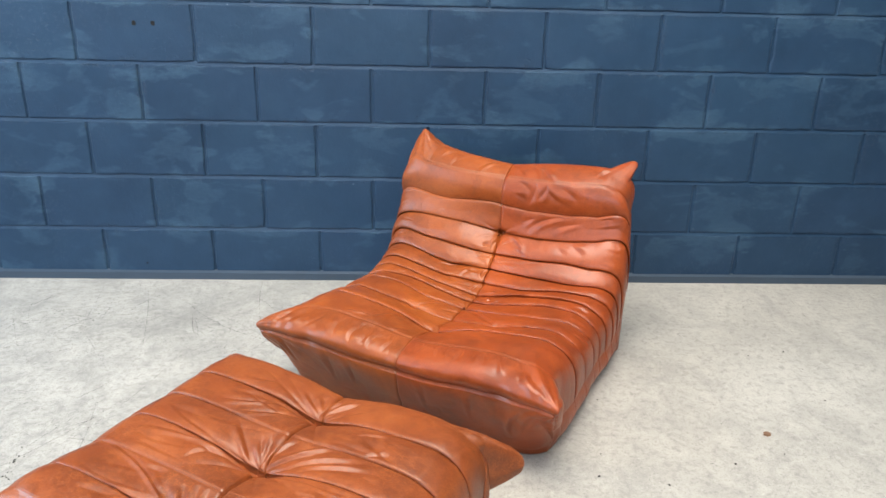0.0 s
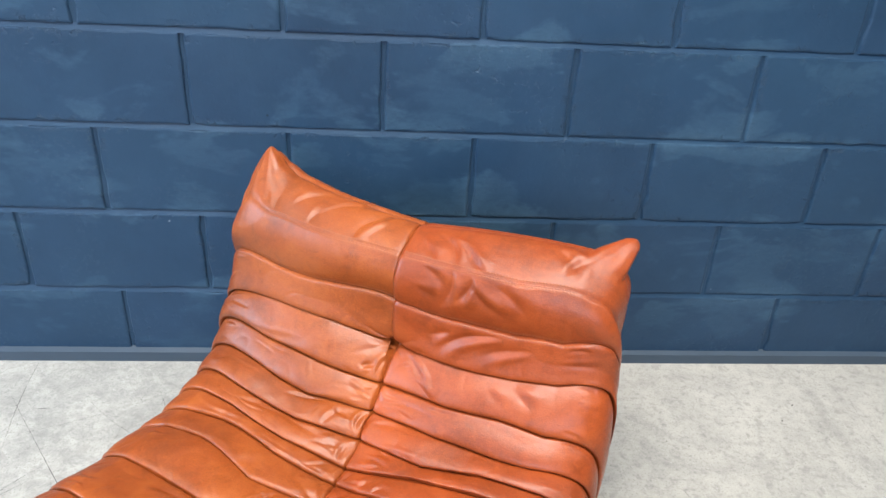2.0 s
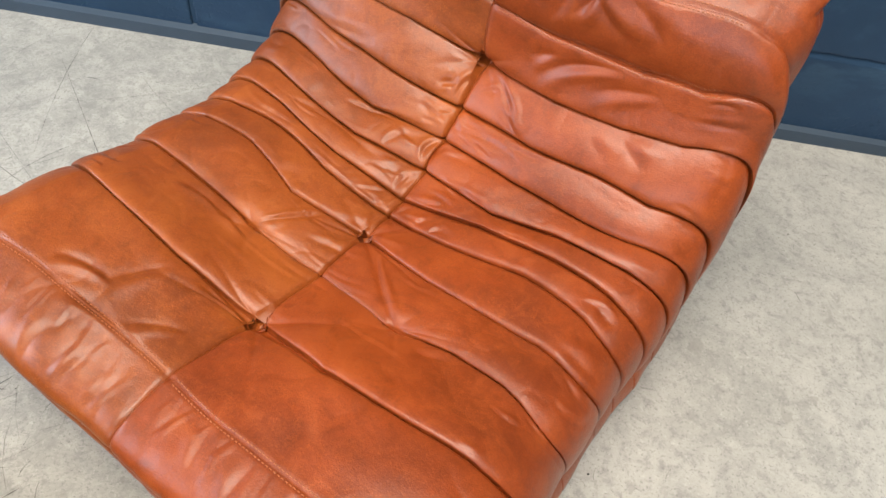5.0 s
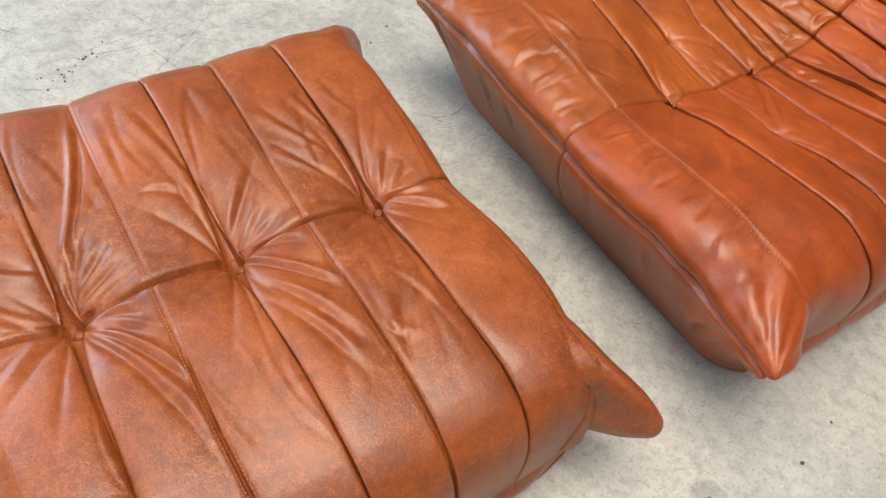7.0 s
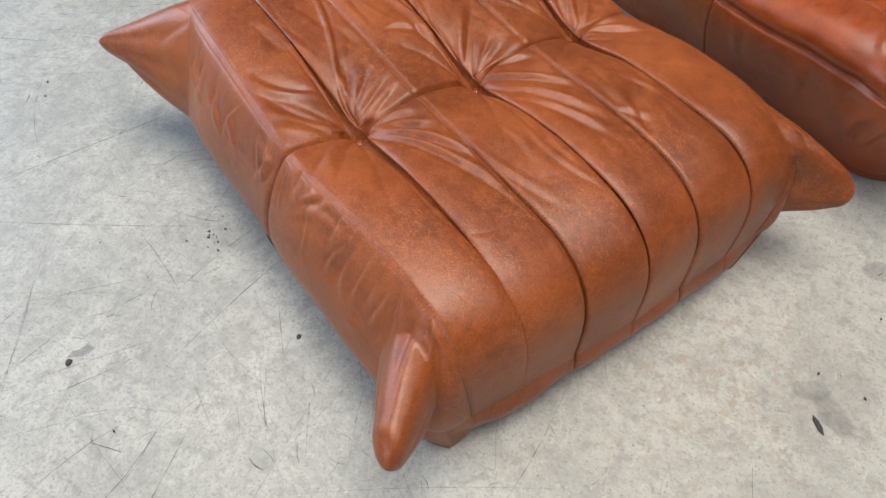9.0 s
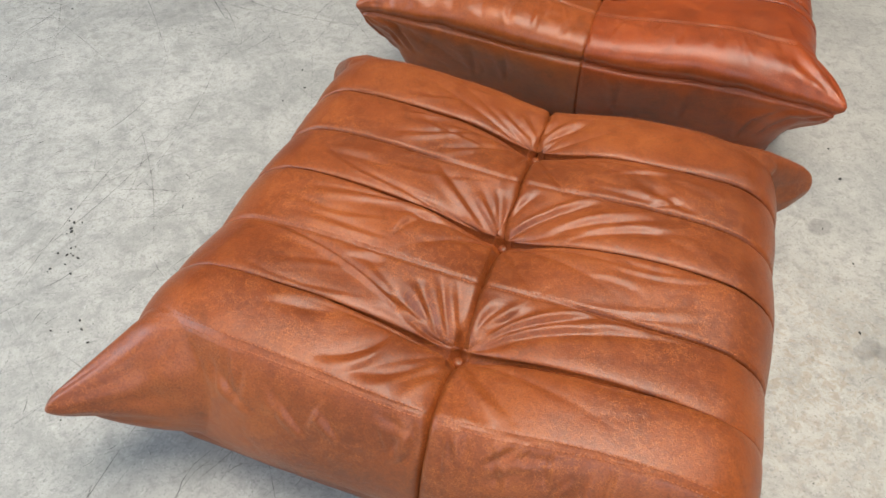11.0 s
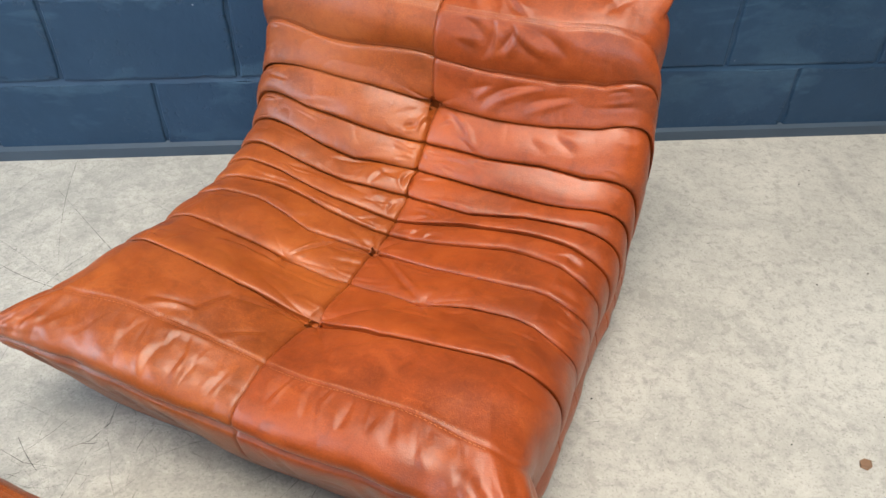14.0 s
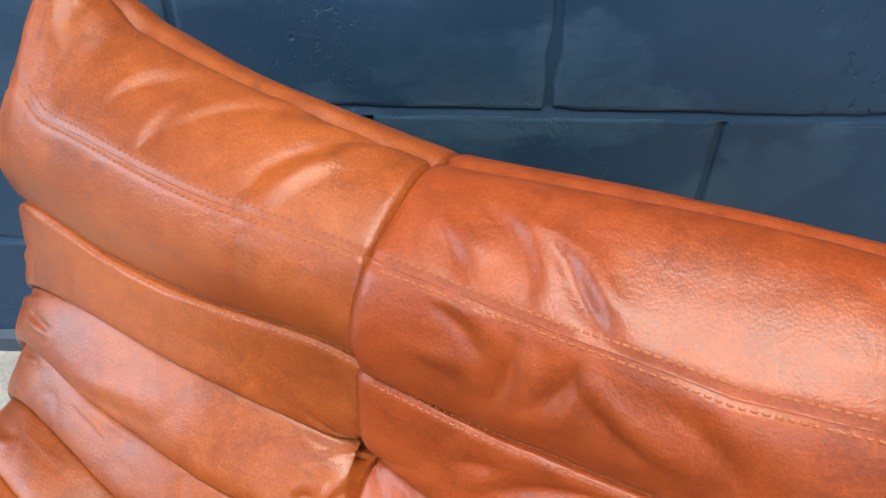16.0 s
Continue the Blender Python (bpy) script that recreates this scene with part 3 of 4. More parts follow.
def side_band(c, i0, i1, sign, floor_in, material):
    """The plain strip below the pleats, down to the ground."""
    r0, r1 = c.cuts[i0], c.cuts[i1]
    col = -1 if sign > 0 else 0
    top = c.P[r0:r1 + 1, col]
    rows = []
    k = np.ones(41) / 41
    even = np.convolve(np.pad(top[:, 0], 20, mode="edge"), k, mode="valid")
    ends = ((c.P[c.cuts[i0 - 1]:r0 + 1, col], top[0]), (c.P[r1:c.cuts[i1 + 1] + 1, col][::-1], top[-1]))
    for t in np.linspace(0, 1, 9):
        p = top.copy()
        p[:, 2] = top[:, 2] * (1 - t)
        p[:, 0] = top[:, 0] * (1 - t) + even * t
        p[:, 0] += sign * (0.012 * np.sin(np.pi * min(t * 1.15, 1.0)) * (1 + 0.3 * vn(top[:, 1] / 0.05, t * 2, 5)) - floor_in * t ** 2)
        # the ends follow the edges of the panels beside them
        for edge, corner in ends:
            o = edge[np.argsort(edge[:, 2])]
            want = np.array([np.interp(corner[2] * (1 - t), o[:, 2], o[:, a]) for a in (0, 1)])
            row = 0 if corner is ends[0][1] else -1
            near = np.exp(-(np.abs(top[:, 1] - corner[1]) / 0.05) ** 2)
            p[:, :2] += near[:, None] * (want - p[row, :2])[None]
        rows.append(p)
    g = np.array(rows)
    h, w = g.shape[:2]
    ids = np.arange(h * w).reshape(h, w)
    faces = np.stack([ids[:-1, :-1], ids[:-1, 1:], ids[1:, 1:], ids[1:, :-1]], -1).reshape(-1, 4)
    if sign > 0:
        faces = faces[:, ::-1]
    return mesh_of("side_band", g.reshape(-1, 3).tolist(), faces.tolist(), material)


# ---- lounge chair ----
TURN_DEG = -28.0
chair = tagged(new("lounge_chair"), "low tan leather lounge chair, pleated and button-tufted, no arms", "chair")
chair.matrix_world = pose(-0.112, 1.846, 0, 0, 0, TURN_DEG)
CH = [  # v, z, softness, centre pull, side lift, side v, side z, slide
    (0.108, 0.000, 0.70, 0.000, 0.000, 0.114, 0.000, 0),
    (0.030, 0.208, 0.42, 0.000, 0.016, 0.070, 0.100, 0),
    (0.117, 0.264, 1.15, 0.014, 0.032, 0.165, 0.100, 0),
    (0.266, 0.220, 0.42, 0.034, 0.034, 0.290, 0.100, 0),
    (0.385, 0.202, 0.62, 0.012, 0.044, 0.400, 0.100, 0),
    (0.496, 0.203, 0.36, 0.012, 0.040, 0.500, 0.100, 0),
    (0.545, 0.198, 0.36, 0.018, 0.036, 0.560, 0.100, 0),
    (0.590, 0.210, 0.36, 0.016, 0.030, 0.620, 0.100, 0),
    (0.650, 0.236, 0.36, 0.014, 0.022, 0.690, 0.100, 0),
    (0.703, 0.270, 0.36, 0.012, 0.014, 0.750, 0.110, 0),
    (0.745, 0.325, 0.36, 0.016, 0.006, 0.800, 0.130, 0),
    (0.790, 0.385, 0.34, 0.016, 0.000, 0.860, 0.215, 0),
    (0.798, 0.490, 1.15, 0.006, 0.004, 0.885, 0.350, 0),
    (0.813, 0.588, 1.15, 0.004, 0.018, 0.895, 0.435, 0),
    (0.908, 0.600, 0.60, 0.004, 0.042, 0.905, 0.470, 0),
    (0.965, 0.545, 0.60, 0.000, 0.034, 0.925, 0.450, 0),
    (0.940, 0.020, 0.60, 0.000, 0.000, 0.905, 0.020, 0),
]
PUFF = [0.016, 0.035, 0.010, 0.013, 0.011, 0.008, 0.008, 0.010, 0.011, 0.012, 0.014, 0.013, 0.012, 0.017, 0.020, 0.030]


def chair_width(x):
    """Half widths left and right, by how far along the lines."""
    w = np.interp(x, (0, 1, 2, 3, 5, 8, 11, 13, 16), (0.408, 0.426, 0.432, 0.436, 0.434, 0.434, 0.432, 0.416, 0.395))
    return w, w + 0.006 + np.interp(x, (5, 8, 12, 13), (0, 0.012, 0.012, 0))


# how the pleats wander from side to side
CHAIR_DRIFT = (
    (3, (0.00, -0.10, -0.16, -0.05, -0.23, -0.16, -0.12, -0.12)),
    (4, (0.04, 0.04, 0.00, 0.08, -0.18, -0.07, -0.11, -0.30)),
    (5, (-0.12, 0.05, -0.24, 0.00, -0.18, -0.24, -0.27, -0.50)),
    (6, (0.30, 0.35, 0.08, 0.25, 0.30, 0.28, 0.00, -0.40)),
    (7, (0.32, 0.32, 0.04, 0.00, 0.30, 0.27, 0.20, 0.05)),
    (8, (0.34, 0.08, -0.16, -0.05, -0.26, 0.00, 0.02, 0.12)),
    (9, (0.40, 0.18, -0.22, -0.10, -0.28, -0.15, -0.08, 0.08)),
    (10, (0.35, 0.00, -0.10, -0.10, -0.20, -0.15, -0.20, 0.10)),
    (11, (0.25, 0.22, 0.14, -0.05, -0.05, 0.08, 0.26, 0.70)),
    (12, (0.08, -0.08, -0.08, -0.10, -0.02, -0.10, 0.00, 0.50)),
    (13, (0.00, 0.00, -0.07, -0.05, -0.15, -0.15, -0.02, 0.00)),
)
cc = Cover(CH, PUFF, chair_width, (4.4, 7.0, lambda x: np.interp(x, (0, 1, 3, 6, 10, 13), (0.8, 0.6, 0.0, 0.2, 0.8, 1.0))), seed=1, skew=0.010, right=0.65, crown=0.012, bulge=1.0, lapped=range(3, 12), lap=(1.0, 3.2), drift=CHAIR_DRIFT, slot=0.42)
U, S = cc.fields()
act = np.clip(1 - S / (cc.sline[15] + 0.02), 0, 1) ** 0.3
cc.push(0.0035 * vn(U / 0.11, S / 0.07, 4) * act)
sl = cc.sline
cc.push(0.0010 * act * folds(cc, 0.05, 0.045, 21))
# single folds: across, line, across, line, width, depth, bow
FRONT_FOLDS = (
    (-0.266, 1.16, -0.307, 1.88, 12, 6, 0), (-0.232, 1.12, -0.266, 1.79, 10, 5, 0), (-0.196, 1.12, -0.203, 1.76, 11, 6, 0.1),
    (-0.145, 1.12, -0.14, 1.76, 9, 7, 0.15), (-0.092, 1.16, -0.075, 1.73, 8, 7, 0.12), (-0.053, 1.19, -0.034, 1.7, 8, 5, 0),
    (-0.142, 1.64, -0.133, 1.92, 6, 5, 0), (0.104, 1.48, 0.089, 1.94, 8, 5, 0), (0.159, 1.45, 0.157, 1.86, 8, 5, 0),
    (0.229, 1.42, 0.246, 2.1, 12, 5, 0.1), (0.27, 1.45, 0.27, 2.04, 10, 5, 0.1), (0.297, 1.45, 0.311, 2.03, 10, 7, 0),
    (0.314, 1.45, 0.331, 1.95, 9, 6, 0),
)
CORNER_FOLDS = (
    (-0.318, 1.05, -0.325, 1.9, 10, 10, 0.05), (-0.337, 1.05, -0.345, 1.7, 8, 7, 0), (-0.300, 1.02, -0.302, 1.8, 8, 5, 0),
    (-0.330, 0.55, -0.315, 0.98, 9, 8, 0), (-0.350, 0.6, -0.335, 0.98, 8, 6, 0), (0.325, 0.4, 0.318, 0.97, 8, 8, 0.1),
    (0.345, 0.45, 0.335, 0.97, 8, 5, 0), (0.330, 1.03, 0.325, 1.7, 10, 5, 0), (0.345, 1.03, 0.340, 1.6, 8, 4, 0),
    (-0.220, 0.45, -0.215, 0.97, 9, 4, 0), (-0.150, 0.5, -0.150, 0.97, 9, 4, 0), (0.080, 0.5, 0.080, 0.97, 9, 3, 0),
    (0.210, 0.5, 0.212, 0.97, 9, 4, 0),
)
SEAT_FOLDS = (
    (-0.123, 4.04, -0.063, 5.11, 5, 5, 0), (0.036, 4.9, 0.138, 4.09, 6, 6, -0.05), (-0.14, 2.31, -0.229, 2.15, 9, 8, -0.12),
    (-0.08, 2.0, -0.181, 2.0, 8, 6, -0.05), (-0.036, 2.42, -0.092, 2.04, 8, 4, -0.05), (-0.159, 3.8, -0.251, 3.77, 7, 6, -0.1),
    (-0.111, 3.8, -0.181, 3.84, 8, 6, -0.1), (-0.118, 2.86, -0.162, 2.19, 12, 5, 0), (-0.029, 3.0, -0.087, 2.89, 8, 5, 0),
    (-0.002, 3.23, -0.002, 3.0, 5, 5, 0), (-0.06, 4.4, 0.022, 4.54, 9, 3, 0), (0.191, 3.8, 0.251, 3.89, 9, 3, 0),
)
WAIST_FOLDS = (
    (-0.07, 6.12, -0.022, 7.0, 5, 5, 0), (-0.041, 6.29, -0.017, 6.12, 5, 5, 0), (-0.007, 6.23, -0.002, 6.98, 4, 5, 0),
    (0.012, 6.23, 0.019, 6.92, 4, 5, 0), (0.043, 6.17, 0.058, 6.71, 5, 5, 0), (0.072, 6.02, 0.092, 6.36, 5, 6, 0.2),
    (0.07, 6.64, 0.111, 6.17, 5, 4, 0), (0.002, 5.21, -0.002, 5.98, 4, 7, 0.3), (-0.027, 5.73, -0.005, 6.08, 5, 4, 0),
    (-0.06, 5.04, -0.002, 5.21, 7, 4, 0), (-0.186, 4.98, -0.126, 5.53, 9, 4, 0),
)
BACK_FOLDS_A = (
    (-0.012, 10.09, 0.012, 10.71, 5, 7, 0.2), (-0.046, 10.02, -0.019, 10.5, 7, 4, 0.1), (-0.085, 10.15, -0.031, 9.79, 9, 4, 0),
    (-0.063, 9.75, -0.014, 9.25, 8, 5, 0), (-0.017, 9.86, 0.019, 9.34, 7, 5, 0), (-0.183, 8.6, -0.017, 9.0, 7, 6, 0.06),
    (-0.08, 8.04, -0.051, 8.7, 7, 5, 0.1), (-0.007, 8.13, 0.0, 8.98, 5, 8, 0.25), (0.01, 8.13, 0.014, 8.9, 4, 5, 0.2),
    (-0.138, 7.88, -0.072, 7.58, 9, 4, 0), (-0.019, 7.06, -0.002, 7.88, 6, 6, 0.15), (-0.01, 7.33, -0.002, 7.96, 5, 5, 0),
    (-0.263, 7.37, -0.181, 8.0, 8, 3, 0), (-0.28, 10.09, -0.164, 10.21, 10, 4, 0),
)
BACK_FOLDS_B = (
    (0.208, 11.9, 0.087, 11.29, 11, 8, -0.1), (0.261, 11.71, 0.162, 11.32, 11, 6, -0.08), (0.113, 11.77, 0.068, 11.53, 10, 5, 0),
    (0.027, 10.88, 0.092, 10.12, 6, 6, 0.08), (0.056, 10.41, 0.111, 9.99, 6, 5, 0), (0.239, 10.75, 0.287, 10.37, 9, 5, 0),
    (0.198, 10.63, 0.234, 10.25, 9, 3, 0), (0.036, 9.43, 0.087, 9.17, 6, 4, 0), (0.094, 9.79, 0.157, 9.83, 6, 3, 0),
    (0.034, 8.02, 0.075, 7.76, 6, 4, 0), (0.068, 8.13, 0.135, 8.0, 6, 3, 0), (0.336, 10.95, 0.391, 10.82, 9, 4, 0),
    (0.338, 9.89, 0.398, 9.94, 9, 4, 0),
)
HEAD_FOLDS_A = (
    (-0.014, 14.11, -0.116, 13.0, 9, 8, -0.1), (-0.196, 13.28, -0.051, 14.03, 8, 6, 0.1), (-0.258, 13.22, -0.186, 13.75, 9, 6, 0.12),
    (-0.046, 13.69, -0.113, 13.22, 9, 6, -0.1), (-0.208, 13.06, -0.188, 13.38, 9, 5, 0.1), (-0.314, 13.28, -0.319, 13.04, 9, 6, 0.05),
    (-0.111, 12.71, -0.089, 12.52, 13, 4, 0), (-0.053, 12.77, -0.046, 12.62, 9, 3, 0), (-0.087, 13.69, -0.048, 13.86, 7, 4, 0),
    (-0.123, 13.65, -0.116, 14.06, 6, 3, 0),
)
HEAD_FOLDS_B = (
    (0.108, 12.95, 0.088, 12.20, 10, 7, 0.1), (0.150, 12.90, 0.112, 12.35, 9, 7, 0.1), (0.140, 12.85, 0.215, 12.30, 10, 6, -0.1),
    (0.045, 12.90, 0.100, 12.55, 9, 5, 0.1), (0.185, 12.85, 0.260, 12.35, 13, 5, 0.1), (0.040, 12.50, 0.085, 12.35, 9, 4, 0),
    (0.055, 13.60, 0.115, 13.05, 8, 5, 0.1), (0.090, 13.50, 0.155, 13.00, 7, 5, 0.1), (0.125, 13.30, 0.170, 12.98, 7, 4, 0),
    (0.030, 13.40, 0.070, 13.05, 8, 4, 0), (0.270, 13.70, 0.330, 13.20, 12, 5, 0.1), (0.300, 13.20, 0.345, 13.60, 9, 5, 0.1),
)
cc.push(cc.calm(fold_set(cc, FRONT_FOLDS, 0.42), 0.004))
for rows, gain in ((CORNER_FOLDS, 1.0), (SEAT_FOLDS, 1.0), (WAIST_FOLDS, 0.5), (BACK_FOLDS_A, 0.65), (BACK_FOLDS_B, 0.8), (HEAD_FOLDS_A, 0.38), (HEAD_FOLDS_B, 0.9)):
    cc.push(cc.calm(fold_set(cc, rows, gain), 0.004))
# finer slack between them: on the front roll, across the pleats, beside the middle seam
cc.push(cc.calm(gathers(cc, 30, 1, (-0.36, 0.36), sl[2] + 0.006, sl[1], 0.050, 0.0042, 0.0022, 0.45)))
cc.push(cc.calm(gathers(cc, 16, 5, (-0.03, -0.006), sl[5], sl[11], 0.045, 0.0050, 0.0034, 0.40, -1)))
cc.push(cc.calm(gathers(cc, 10, 6, (0.006, 0.03), sl[5], sl[11], 0.050, 0.0050, 0.0028, 0.40, 1)))
cc.push(cc.calm(gathers(cc, 26, 7, (-0.34, 0.10), sl[3], sl[10], 0.12, 0.0045, 0.0022, 0.12, 1)))
cc.push(cc.calm(gathers(cc, 16, 9, (0.30, 0.37), sl[3], sl[12], 0.07, 0.0060, 0.0040, 0.25, 1)))
cc.push(cc.calm(gathers(cc, 16, 11, (-0.37, -0.30), sl[3], sl[12], 0.07, 0.0060, 0.0040, 0.25, -1)))
cc.push(groove(cc, 0.008, 0.0019) * np.clip((S - sl[1]) / (sl[3] - sl[1]), 0.5, 1) + groove(cc, 0.003, 0.005) * np.exp(-((S - cc.sline[10]) / 0.10) ** 2))
cc.push(0.010 * np.where(U > 0.001, np.exp(-(U / 0.06) ** 2), 0) * np.exp(-((S - cc.sline[12]) / 0.10) ** 4))
cc.push(star(cc, cc.sline[3], 0, 0.10, 0.005, 0.010, 7, 3, wide=1.6) + star(cc, cc.sline[5], 0, 0.07, 0.005, 0.010, 7, 5, wide=1.5) + star(cc, cc.sline[11], 0, 0.06, 0.005, 0.012, 7, 6))
for u_at in (-0.126, 0.146):
    cc.push(star(cc, cc.sline[4], u_at, 0.05, 0.003, 0.006, 5, 8))
for i in (3, 5, 6, 7, 8, 9, 10, 11):
    cc.push(crease(cc, i, 0.0040, 0.0012))
cc.push(crease(cc, 4, 0.0036, 0.0012, (-0.15, -0.12, 0.14, 0.17), (1, 0.1, 0.1, 1)))
cc.push(crease(cc, 1, 0.0045, 0.0016))
for i in (2, 12, 13, 14):
    cc.push(-0.0026 * np.exp(-((S - sl[i]) / 0.0045) ** 2))
cc.pull(1, 0.10, -1, (-0.475, 0.015, 0.242), 0.165, power=1.5, squeeze=0.95, finger=0.022)
cc.pull(1, 0.10, 1, (0.475, -0.012, 0.245), 0.158, power=1.5, squeeze=0.95, finger=0.022)
cc.pull(13, 0.75, -1, (-0.378, 0.914, 0.694), 0.105, thin=0.30, power=1.45, squeeze=1.5, blunt=0.014)
cc.pull(13, 0.80, 1, (0.419, 0.938, 0.664), 0.041, thin=0.16, power=0.85, squeeze=1.15, finger=0.019)
CPLAN = (0.418, 0.424, 0.098, 0.905, 0.085, 0.0, 0.20)
cc.P = round_corners(cc.P, *CPLAN)
KINDS = ["front_panel", "front_roll"] + ["seat_roll"] * 6 + ["back_roll"] * 5 + ["headrest", "top_roll", "rear_panel"]
# right half takes the copy with its redder lighting in the colour
cc.pieces(KINDS, "corner_tip", chair, (LEATHER, RIGHT_LIT_LEATHER))
for sg in (-1, 1):
    child("side_band", side_band(cc, 1, 11, sg, 0.014, LEATHER if sg < 0 else RIGHT_LIT_LEATHER), chair)
for i, offs in ((2, (-0.004, 0.004)), (12, (-0.005, 0.004)), (13, (-0.004, 0.004))):
    for o in offs:
        for a, b in ((-0.33, -0.012), (0.012, 0.33)):
            child("stitching", mesh_of("stitching", *stitches(cc, i, o, a, b), THREAD), chair)
for o in (-0.004, 0.004):
    for a, b in ((-0.115, -0.012), (0.012, 0.135)):
        child("stitching", mesh_of("stitching", *stitches(cc, 4, o, a, b), THREAD), chair)
for i in (3, 5, 11):
    p, n = cc.at(cc.sline[i], 0.0)
    child("button", button_mesh("button", p + n * 0.004, n, 0.008, LEATHER), chair)
v, f = joined(((-0.31, 0.31, 0.15, 0.88, 0.0, 0.09), (-0.33, 0.33, 0.84, 0.90, 0.09, 0.45)))
child("base", mesh_of("base", v, f, BLACK, False), chair, "black cloth underside")

# ---- footstool ----
stool = tagged(new("footstool"), "square tan leather footstool, pleated, with three tufted buttons", "footstool")
stool.matrix_world = pose(-0.374, 1.385, 0, 0, 0, TURN_DEG)
OT = [
    (-0.325, 0.000, 0.7, 0, 0, -0.332, 0.000, 0),
    (-0.350, 0.085, 0.50, 0, 0, -0.332, 0.085, 0),
    (-0.317, 0.270, 0.80, 0, 0.022, -0.285, 0.085, 0.012),
    (-0.210, 0.245, 0.42, 0.026, 0.028, -0.200, 0.085, 0),
    (-0.108, 0.274, 1.30, 0, 0.028, -0.105, 0.085, 0),
    (0.000, 0.243, 0.40, 0.030, 0.030, 0.000, 0.085, 0),
    (0.101, 0.274, 1.30, 0.004, 0.028, 0.105, 0.085, 0),
    (0.207, 0.242, 0.42, 0.027, 0.030, 0.205, 0.085, 0),
    (0.318, 0.252, 0.70, 0.016, 0.036, 0.290, 0.085, 0),
    (0.352, 0.090, 0.50, 0, 0, 0.336, 0.085, 0),
    (0.335, 0.000, 0.70, 0, 0, 0.336, 0.000, 0),
]
OPUFF = [0.008, 0.030, 0.009, 0.007, 0.007, 0.007, 0.008, 0.012, 0.028, 0.008]


def stool_width(x):
    return np.interp(x, (0, 2, 8, 9, 10), (0.432, 0.432, 0.408, 0.404, 0.404)), np.interp(x, (0, 1, 2, 5, 9, 10), (0.382, 0.382, 0.388, 0.404, 0.396, 0.396))


oc = Cover(OT, OPUFF, stool_width, (3.8, 6.0, lambda x: np.interp(x, (0, 2, 4, 6, 9), (0.6, 0.5, 0.2, 0.3, 0.6))), seed=5, skew=0.004, bulge=0.45, right=0.45, lim=-1, lapped=range(3, 8), lap=(0.7, 0.9))
U, S = oc.fields()
oc.push(0.0025 * vn(U / 0.14, S / 0.12, 14))
so = oc.sline
STOOL_FOLDS_A = (
    (-0.002, 3.0, -0.057, 3.11, 5, 8, 0), (-0.057, 3.11, -0.306, 4.01, 5, 9, -0.06), (-0.05, 3.23, -0.117, 3.5, 7, 6, 0),
    (-0.019, 3.04, -0.081, 3.79, 7, 7, 0), (-0.01, 3.01, -0.055, 3.98, 7, 7, 0), (-0.002, 3.18, -0.033, 4.04, 7, 5, 0),
    (-0.019, 5.04, -0.131, 5.92, 8, 7, 0), (-0.005, 5.16, -0.05, 5.71, 7, 6, 0), (-0.007, 5.23, -0.024, 5.79, 7, 5, 0),
    (-0.088, 5.14, -0.296, 4.66, 8, 5, 0), (-0.122, 7.0, -0.227, 6.81, 6, 4, 0), (-0.098, 6.78, -0.222, 6.24, 7, 5, 0.03),
    (-0.057, 6.62, -0.146, 6.11, 6, 4, 0),
)
STOOL_FOLDS_B = (
    (-0.01, 7.21, -0.076, 7.57, 7, 5, 0), (-0.002, 7.26, -0.029, 7.72, 7, 5, 0), (-0.076, 3.0, -0.155, 2.17, 8, 6, 0.15),
    (-0.017, 2.83, -0.11, 2.15, 9, 5, 0.12), (-0.005, 2.68, -0.062, 2.11, 9, 5, 0), (-0.146, 4.79, -0.076, 4.82, 8, 4, 0),
    (-0.134, 4.28, -0.093, 4.86, 7, 4, 0.15), (-0.241, 2.62, -0.134, 2.83, 14, 4, 0), (-0.303, 5.5, -0.177, 5.5, 10, 3, 0),
    (-0.186, 3.77, -0.124, 3.82, 9, 3, 0),
)
STOOL_FOLDS_C = (
    (0.0, 3.0, 0.177, 3.96, 6, 8, 0.05), (0.002, 3.02, 0.239, 3.84, 7, 7, 0.04), (0.014, 3.29, 0.045, 3.79, 8, 5, 0.1),
    (0.021, 3.38, 0.086, 3.82, 7, 5, 0), (0.012, 2.59, 0.069, 1.99, 9, 5, 0), (0.002, 2.68, 0.033, 2.06, 9, 4, 0),
    (0.0, 5.04, 0.134, 5.92, 6, 8, 0.03), (0.002, 5.23, 0.038, 5.89, 7, 5, 0.1), (0.057, 5.1, 0.222, 5.77, 8, 6, 0.05),
    (0.091, 5.06, 0.272, 5.62, 8, 5, 0.05), (0.005, 7.16, 0.076, 7.72, 7, 7, 0.05), (0.0, 7.23, 0.026, 7.79, 7, 5, 0),
    (0.27, 6.13, 0.16, 6.53, 9, 4, 0.05), (0.196, 6.02, 0.253, 6.27, 8, 3, 0),
)
